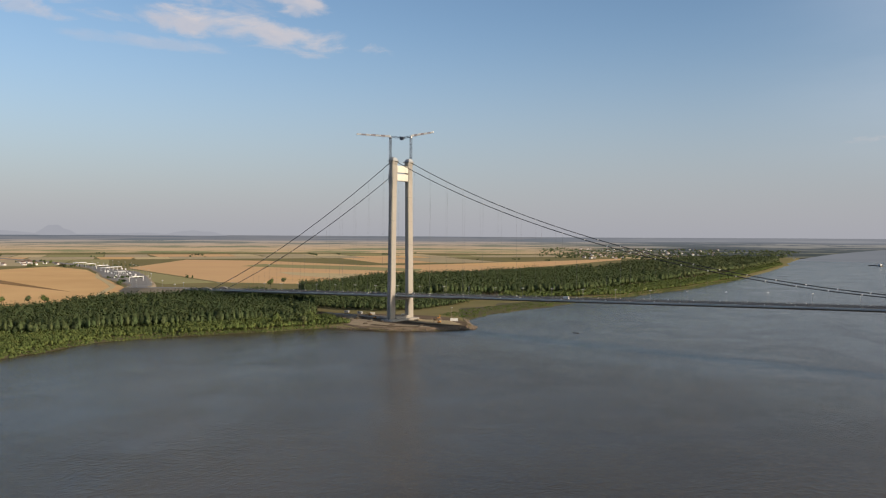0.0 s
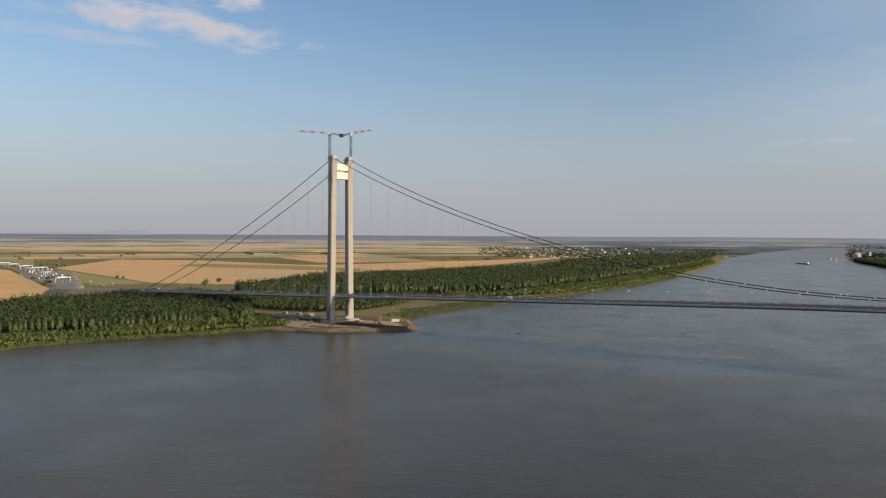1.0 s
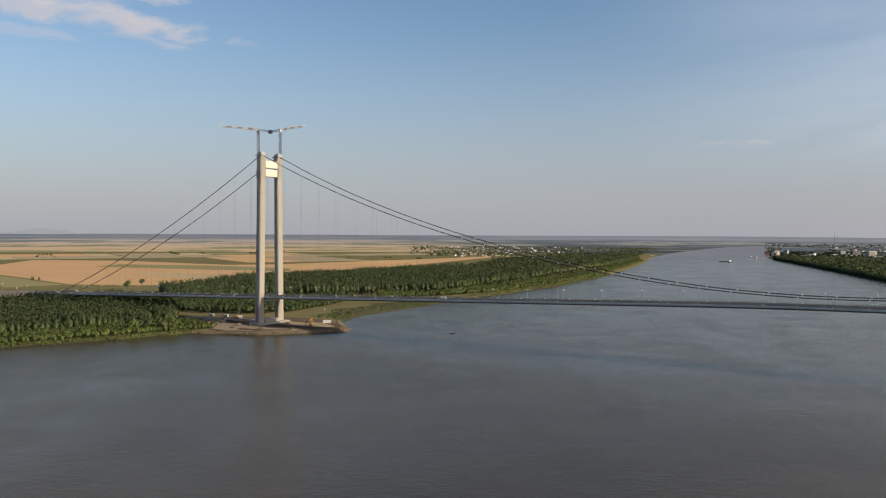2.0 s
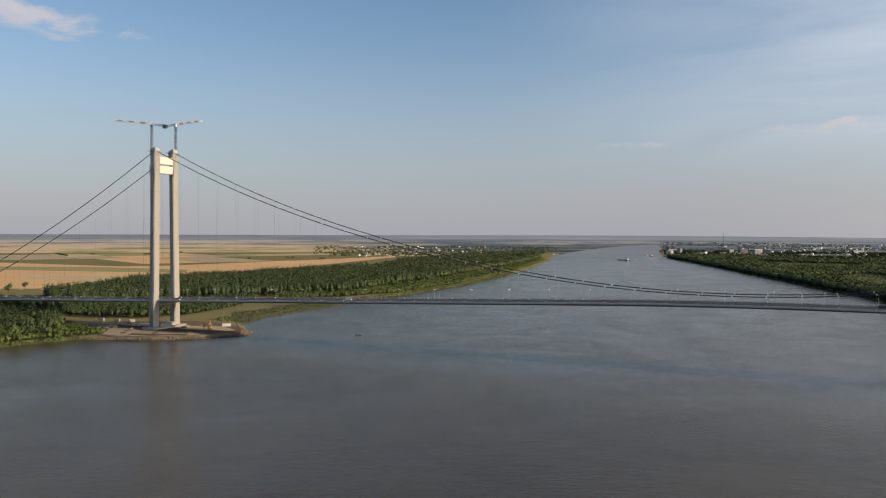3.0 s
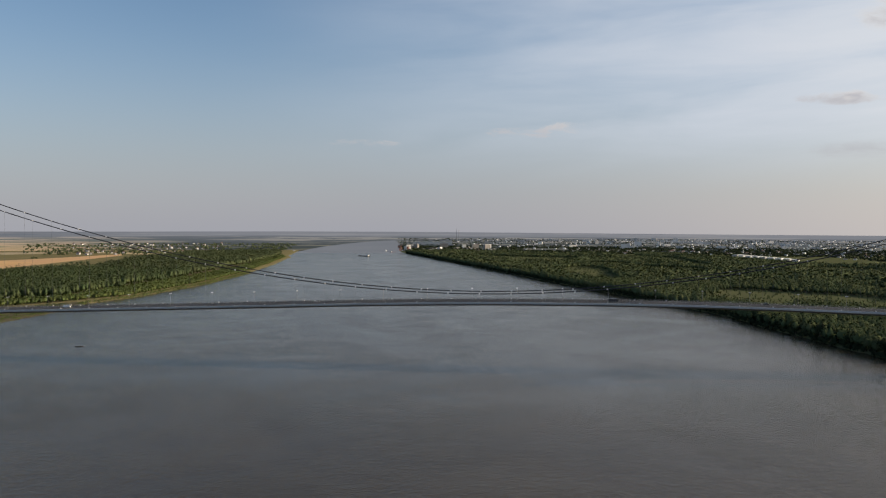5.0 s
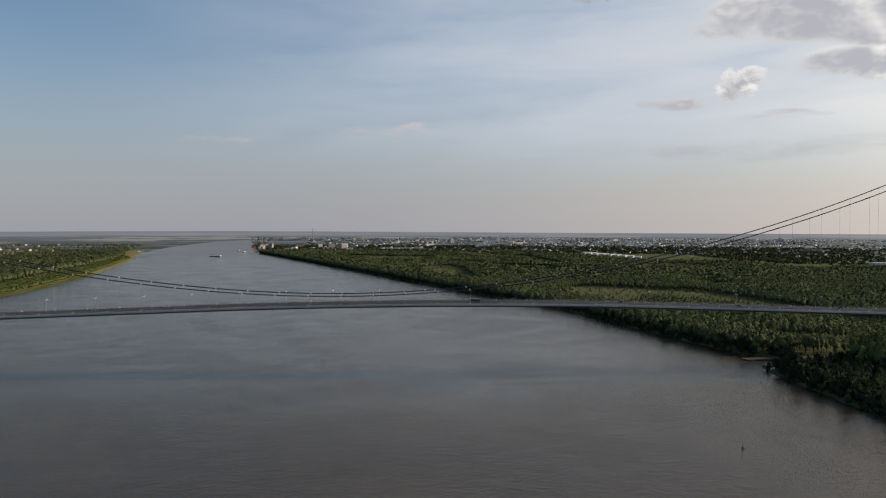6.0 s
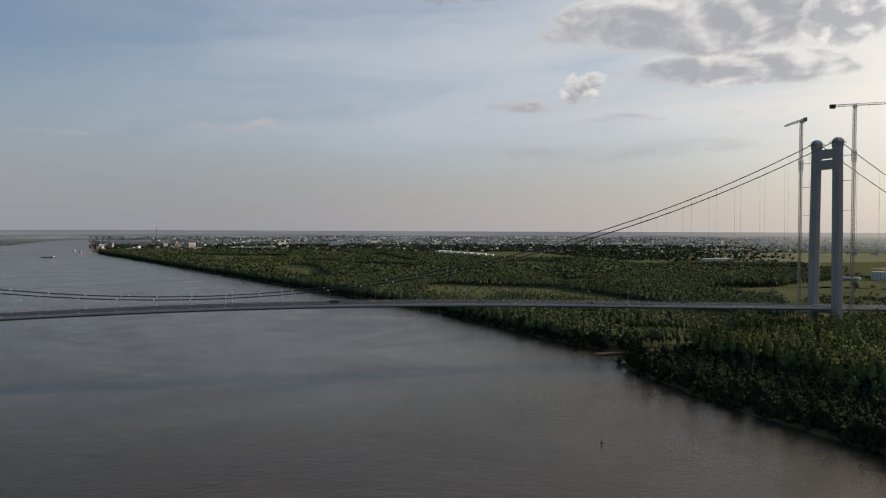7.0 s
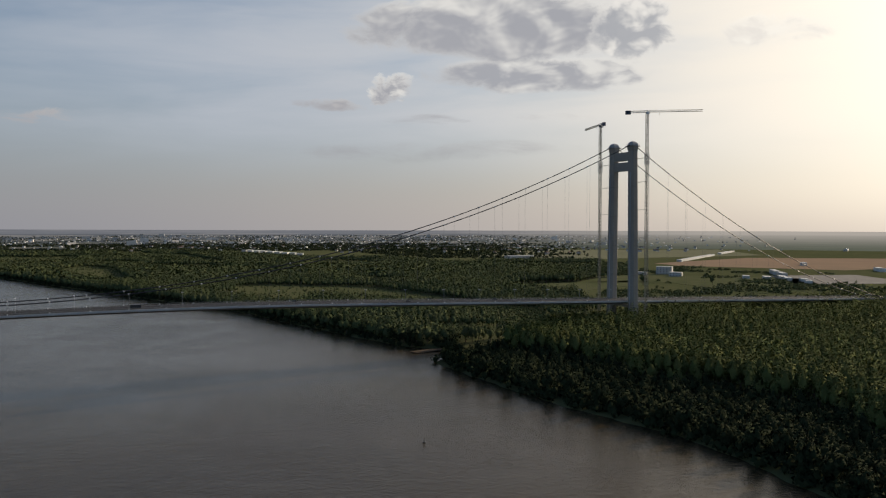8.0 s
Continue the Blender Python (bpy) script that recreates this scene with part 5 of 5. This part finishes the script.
vessel("barge", "dark river barge with a white wheelhouse under way", -575, 2470, 140, 70, 11)
vessel("ship", "white moored ship at the port quay", -548, 3010, 70, 50, 10, hull=RUST)
vessel("barge", "moored barge beside the quay", -590, 3120, 75, 60, 10)
vessel("barge", "white moored pontoon under the far bank", -1010, 3020, 100, 30, 10, hull=CLAMP)
vessel("rowing_boat", "small dark boat drifting on the river", -355, 57, 20, 7, 2.2, cabin=False)
for x, y in ((227, -240), (-413, 1366), (-542, 1381), (-300, 1700)):
    t = thing("buoy", "small dark navigation buoy on the water", "buoy", "buoys", at=(x, y, 0))
    part("float", rod((0, 0, -0.4), (0, 0, 0.6), 0.8, n=8), HULL, t)
    part("top_mark", rod((0, 0, 0.6), (0, 0, 2.4), 0.25, 0.1, n=5), HULL, t)

# ---- the building site on the spit ----


def pad(name, pts, z, material, label):
    bm = bmesh.new()
    hi = [bm.verts.new((x, y, z)) for x, y in pts]
    lo = [bm.verts.new((x + (x - c0[0]) * 0.03, y + (y - c0[1]) * 0.03, z - 2.2)) for c0 in [np.mean(pts, 0)] for x, y in pts]
    bm.faces.new(hi)
    for i in range(len(pts)):
        j = (i + 1) % len(pts)
        bm.faces.new((lo[i], lo[j], hi[j], hi[i]))
    bmesh.ops.recalc_face_normals(bm, faces=bm.faces)
    return tagged(part(name, bm, material), label, "ground", kind="structure")


pad("site_ground", [(-700, -2), (-650, 14), (-620, 40), (-570, 62), (-530, 62), (-503, 46), (-474, 20), (-464, 4), (-487, -36), (-517, -63), (-556, -78), (-576, -76), (-600, -40), (-640, -18), (-700, -22)], 3.3, EARTH, "brown trampled building site round the tower foot")
pad("site_ground", [(-690, 2), (-640, 10), (-600, 24), (-580, 18), (-585, -2), (-630, -4), (-690, -8)], 3.45, CONCRETE_DARK, "grey paved strip of the building site")
pad("site_ground", [(-690, -10), (-630, -6), (-590, -24), (-560, -34), (-520, -34), (-498, -22), (-486, -30), (-515, -58), (-554, -74), (-574, -72), (-600, -38), (-640, -17)], 3.42, SAND, "pale sandy haul road on the spit")
pad("site_ground", [(-552, -54), (-525, -50), (-500, -33), (-496, -38), (-520, -60), (-548, -64)], 3.55, MUD, "dark churned earth beside the haul road")
pad("site_ground", [(-548, 20), (-512, 34), (-478, 14), (-482, 4), (-520, -4), (-546, 0)], 3.5, FALLOW, "grey gravel yard on the building site")
pad("site_ground", [(-545, -8), (-512, -8), (-492, -2), (-500, -16), (-530, -24), (-548, -20)], 3.52, MUD, "dark earth beside the pile cap")
for k in range(34):
    x, y = trng.uniform(-640, -478), trng.uniform(-60, 50)
    if not inside([(-690, -20), (-620, 30), (-540, 56), (-480, 16), (-490, -32), (-556, -70), (-600, -38)], np.array([x]), np.array([y]))[0] or abs(x + 560) < 12 and abs(y) < 27:
        continue
    rad, hi = trng.uniform(1.5, 4.5), trng.uniform(0.8, 2.4)
    rings = []
    for j, (f, zz) in enumerate(((1.0, -0.3), (0.8, 0.45), (0.45, 0.85), (0.12, 1.0))):
        rings.append([(rad * f * (1 + 0.25 * noise.noise((a * 2 + k, j, k))) * math.cos(a), rad * 1.3 * f * (1 + 0.25 * noise.noise((a * 2, j + k, 3))) * math.sin(a), hi * zz) for a in (2 * math.pi * q / 9 for q in range(9))])
    t = thing("earth_mound", "heap of excavated brown earth on the site", "earth mound", "earth mounds", at=(x, y, 3.4))
    part("heap", loft(rings), trng.choice((EARTH, SAND, MUD)), t)


def excavator(x, y, turn):
    t = thing("excavator", "orange tracked excavator working on the spit", "excavator", "excavators")
    t.matrix_world = pose(x, y, 3.5, 0, 0, turn)
    orange = DIGGER
    for s in (-1, 1):
        part("track", loft([[(-1.9, s * 1.1 - 0.3, z0), (1.9, s * 1.1 - 0.3, z0), (1.9, s * 1.1 + 0.3, z0), (-1.9, s * 1.1 + 0.3, z0)] for z0 in (0.0, 0.8)]), RUBBER, t)
    body = part("body", box(-2.0, 1.4, -1.3, 1.3, 0.9, 2.1, taper=0.1), orange, t)
    part("cab", box(0.1, 1.5, 0.2, 1.3, 2.05, 3.1, taper=0.12), GLASS_DARK, body)
    part("boom", rod((1.2, -0.4, 1.8), (4.4, -0.4, 4.6), 0.28, 0.22, n=4), orange, t)
    part("stick", rod((4.4, -0.4, 4.6), (6.4, -0.4, 1.6), 0.22, 0.18, n=4), orange, t)
    part("bucket", box(5.9, 6.9, -1.0, 0.2, 0.4, 1.6, taper=0.15), CRANE_GREY, t)
    return t


DIGGER = mat("digger orange paint", (0.55, 0.25, 0.05), 0.5, 0, 0.2, 1.0)
for x, y, a in ((-590, -12, 30), (-532, 38, 120), (-505, 6, 200), (-622, 12, 260)):
    excavator(x, y, a)

# rocks along the spit's edge
ico = [Vector(p) for p in ((0, 0, 1), (0.9, 0, 0.4), (0.28, 0.85, 0.45), (-0.72, 0.53, 0.4), (-0.72, -0.53, 0.45), (0.28, -0.85, 0.4), (0.1, 0, -0.8))]
V, F = [], []
for k in range(900):
    y = trng.uniform(-92, 78)
    x = float(x_left(y)) + float(wobble(y, 0.0)) * 0.6 - trng.uniform(-1.5, 7)
    s = trng.uniform(0.5, 1.5)
    b = len(V)
    z = float(np.interp(x_left(y) - x, [-2, 0, 3, 9], [-0.3, 0.1, 0.9, 2.2]))
    q = [trng.uniform(0.7, 1.3) for _ in ico]
    V += [(x + p.x * s * f, y + p.y * s * f, z + p.z * s * 0.7 * f) for p, f in zip(ico, q)]
    for i in range(5):
        j = (i + 1) % 5
        F += [(b, b + 1 + i, b + 1 + j), (b + 6, b + 1 + j, b + 1 + i)]
tagged(mesh_np("riprap", V, F, ROCK), "loose brown riprap stones along the spit", "stones", kind="stuff")


def container(x, y, turn, l, material, label="white site container on the sandy spit"):
    t = thing("site_container", label, "container", "site containers")
    t.matrix_world = pose(x, y, 3.4, 0, 0, turn)
    b = part("body", box(-l / 2, l / 2, -1.3, 1.3, 0, 2.8), material, t)
    part("door", box(l / 2 - 0.02, l / 2 + 0.05, -0.5, 0.5, 0.1, 2.2), CRANE_GREY, b)
    part("roof", box(-l / 2 - 0.1, l / 2 + 0.1, -1.4, 1.4, 2.8, 3.0), material, t)
    return t


container(-507, 36, 40, 9, CLAMP)
for x, y, a in ((-585, 34, 10), (-668, 16, 10), (-646, 18, 8), (-628, 22, 30)):
    container(x, y, a, 6, trng.choice((CLAMP, SHEET, ROOF_GREY)))
t = thing("site_mast", "thin lighting mast beside the site hut", "mast", at=(-514, 40, 3.3))
part("pole", rod((0, 0, 0), (0, 0, 15), 0.22, 0.12, n=5), CRANE_TAN, t)
part("floodlight", box(-0.8, 0.8, -0.3, 0.3, 14.6, 15.4), CLAMP, t)


def vehicle(name, label, m, l, w, h, paint, van=False):
    t = thing(name, label, "vehicle", "vehicles")
    t.matrix_world = m
    body = part("body", loft([[(-l / 2, -w / 2, z), (l / 2, -w / 2, z), (l / 2, w / 2, z), (-l / 2, w / 2, z)] for z in (0.35, h * (0.9 if van else 0.55))]), paint, t)
    if not van:
        part("cabin", loft([[(-l * 0.38 + k, -w / 2 + k * 0.5, z), (l * 0.22 - k * 1.5, -w / 2 + k * 0.5, z), (l * 0.22 - k * 1.5, w / 2 - k * 0.5, z), (-l * 0.38 + k, w / 2 - k * 0.5, z)] for z, k in ((h * 0.55, 0.0), (h, 0.35))]), GLASS_DARK, t)
    else:
        part("windscreen", box(l / 2 - 0.03, l / 2 + 0.05, -w * 0.42, w * 0.42, h * 0.5, h * 0.82), GLASS_DARK, body)
    for dx in (-0.32, 0.32):
        for s in (-1, 1):
            part("wheel", rod((dx * l, s * w / 2 - s * 0.25, 0.36), (dx * l, s * w / 2, 0.36), 0.36, n=10), RUBBER, t)
    return t


for x, y, kind in ((-330, -5.5, "van"), (118, -6, "truck"), (236, 5, "car"), (-120, 5.5, "car"), (-545, 6, "car"), (-610, -5, "car"), (330, -5, "car"), (420, 6, "car")):
    m = pose(x, y, deck_z(x) + 0.03, 0, math.degrees(math.atan(-(deck_z(x + 1) - deck_z(x - 1)) / 2)), 0 if y < 0 else 180)
    if kind == "car":
        vehicle("car", "small car driving on the bridge deck", m, 4.4, 1.8, 1.5, CAR_WHITE if x < 0 else CAR_DARK)
    elif kind == "van":
        vehicle("van", "white delivery van on the bridge deck", m, 6.0, 2.1, 2.6, CAR_WHITE, True)
    else:
        vehicle("truck", "dark maintenance truck on the bridge deck", m, 7.5, 2.4, 3.0, CAR_DARK, True)
for k in range(46):
    u = trng.uniform(0.15, 0.95)
    x = -1420 - 520 * u
    y = 150 + (x + 1420) * -0.44 + trng.uniform(-34, 34)
    m = pose(x, y, 4.3, 0, 0, 155 + trng.uniform(-4, 4))
    if trng.random() < 0.4:
        vehicle("lorry", "white lorry parked on the toll plaza", m, 13, 2.5, 3.8, CAR_WHITE, True)
    else:
        vehicle("car", "parked car on the toll plaza", m, 4.4, 1.8, 1.5, trng.choice((CAR_WHITE, CAR_DARK)))


def mast_light():
    t = thing("mast_light", "tall slim lighting mast on the toll plaza", "street lamp", "plaza lights")
    part("pole", rod((0, 0, 0), (0, 0, 22), 0.3, 0.16, n=5), RAIL, t)
    part("lantern_ring", rod((0, 0, 21.6), (0, 0, 22.4), 1.3, n=8), LAMPHEAD, t)
    return t


first = None
for k in range(30):
    x = -1010 - 34 * k
    y = float(np.interp(-x, [-p[0] for p in ROAD], [p[1] for p in ROAD])) + (20 if k % 2 else -20) * (1.6 if k > 12 else 0.9)
    m = pose(x, y, 3.4)
    if first is None:
        first = mast_light()
        first.matrix_world = m
    else:
        copy_thing(first, m)

# ---- single trees ----


def tree(kind):
    t = thing("tree", "broad leafy tree standing at the field edge", "tree", "single trees")
    bm = bmesh.new()
    add_rod(bm, (0, 0, -0.5), (0.2, 0, 4.5), 0.38, 0.24, n=7)
    for k in range(5):
        a = k * 1.3 + kind
        add_rod(bm, (0.1, 0, 2.6 + 0.4 * k), (2.4 * math.cos(a), 2.4 * math.sin(a), 5.5 + 0.7 * k), 0.16, 0.06, n=5)
    part("trunk", bm, BARK, t)
    xs_, ys_, hs_, rs_ = [], [], [], []
    for k in range(7):
        a = k * 0.9 + kind
        rr = 2.4 if k else 0.0
        xs_.append(rr * math.cos(a))
        ys_.append(rr * math.sin(a))
        hs_.append(5.2 + trng.uniform(-0.8, 1.2))
        rs_.append(2.3 + trng.uniform(-0.4, 0.5))
    zs_ = np.array([trng.uniform(2.6, 5.6) for _ in xs_])
    lv, _ = crowns(np.array(xs_), np.array(ys_), zs_, np.array(hs_), np.array(rs_), 60, 0.6, 0.0, True, False)
    mesh_np("crown", lv[0], lv[1], (LEAF_DARK, LEAF_MIX, LEAF_LIGHT, LEAF_SHADED)[kind], t, lv[2])
    return t


TREES = [tree(k) for k in range(4)]
spots = [(-1115, -262), (-1105, -240), (-1098, -232), (-1078, -205), (-1060, -190), (-1120, -290), (-1035, -160), (-1180, 330), (-1120, 250), (-985, 20), (-980, 35), (-2360, 395), (-2380, 420), (-2400, 380),
         (1330, 640), (1180, 480), (1050, 520), (1150, 720)]
spots += [(float(x_right(y)) + trng.uniform(4, 12), y) for y in range(-500, 420, 16)]
spots += [(float(x_left(y)) - trng.uniform(10, 26), y) for y in (-120, -112, -104, -98, -130, -140)]
for i, (x, y) in enumerate(spots):
    s = trng.uniform(0.8, 1.35)
    off = max(float(x_left(y)) - x, x - float(x_right(y)))
    m = pose(x, y, float(land_z(off, x, y)), 0, 0, trng.uniform(0, 360))
    # riverside copies take the crown whose leaf colour holds painted shade
    river = 17 < i < len(spots) - 6
    if i < 3 or i == 18:
        TREES[min(i, 3)].matrix_world = m
    else:
        c = copy_thing(TREES[3 if river else trng.randrange(3)], m)
        c.scale = (s, s, s * trng.uniform(0.9, 1.3))
        if river:
            tagged(c, "leafy tree with painted shade leaning over the river's edge")

# low scrub along the town bank's waterline, shade painted into its leaves
yy = np.arange(-640, 2900, 2.6)
xx = x_right(yy) + rng.uniform(-2.0, 14, len(yy))
wood("shore_scrub", "low scrub with painted shade overhanging the waterline", xx, yy, rng.uniform(3.5, 8, len(yy)), rng.uniform(2.4, 4.2, len(yy)), 22, 1.2, LEAF_SHADED, -0.05, quads=False, trunk=False, category="thicket")

x, y = scatter(CLEARING, 7.5)
wood("clearing_scrub", "low scrub growing over the clearing", x, y, rng.uniform(1.5, 6, len(x)), rng.uniform(1.8, 3.6, len(x)), 18, 1.0, LEAF_MIX, 0.0, quads=False, trunk=False, category="thicket")
yy = np.concatenate([np.repeat(np.arange(-560, -88, 1.7), 3), np.repeat(np.arange(78, 420, 2.0), 5), np.repeat(np.arange(420, 1300, 4.0), 3)])
off = rng.uniform(-1.0, 11, len(yy)) ** 1.0
off = np.where((yy > 78) & (yy < 420), rng.uniform(0, 50, len(yy)), off)
xx = x_left(yy) + wobble(yy, 0.0) * 0.6 - off
yy = yy + rng.uniform(-1.5, 1.5, len(yy))
wood("reeds", "ragged reeds and grass along the muddy shore", xx, yy, np.where((yy > 78) & (yy < 420), rng.uniform(0.4, 1.3, len(yy)), rng.uniform(0.8, 2.6, len(yy))), rng.uniform(0.9, 2.2, len(yy)), 12, 0.6, LEAF_LIGHT, -0.1, quads=False, trunk=False, category="reeds")

# bushes over the rough ground beside the works
x, y = scatter([(760, 60), (640, 60), (780, 340), (930, 470), (1150, 560), (1150, 760), (1260, 900), (1620, 1000), (1680, 600), (1400, 250), (1300, 60)], 9.0)
keep = (field_noise(x, y, 55, 91) > np.interp(y - 0.3 * (x - 900), [250, 480], [0.30, 0.60])) & ~inside([(1330, 420), (1500, 620), (1700, 560), (1560, 330)], x, y) & (np.hypot(x - 1320, y - 740) > 60) & (rng.random(len(x)) < 0.7)
x, y = x[keep], y[keep]
wood("bushes", "scattered bushes on the rough grass by the works", x, y, rng.uniform(1.5, 6.0, len(x)) * np.interp(y, [250, 480], [1.6, 1.0]), rng.uniform(2.0, 5.0, len(x)), 22, 1.3, LEAF_MIX, 0.0, quads=False, trunk=False, category="bushes")
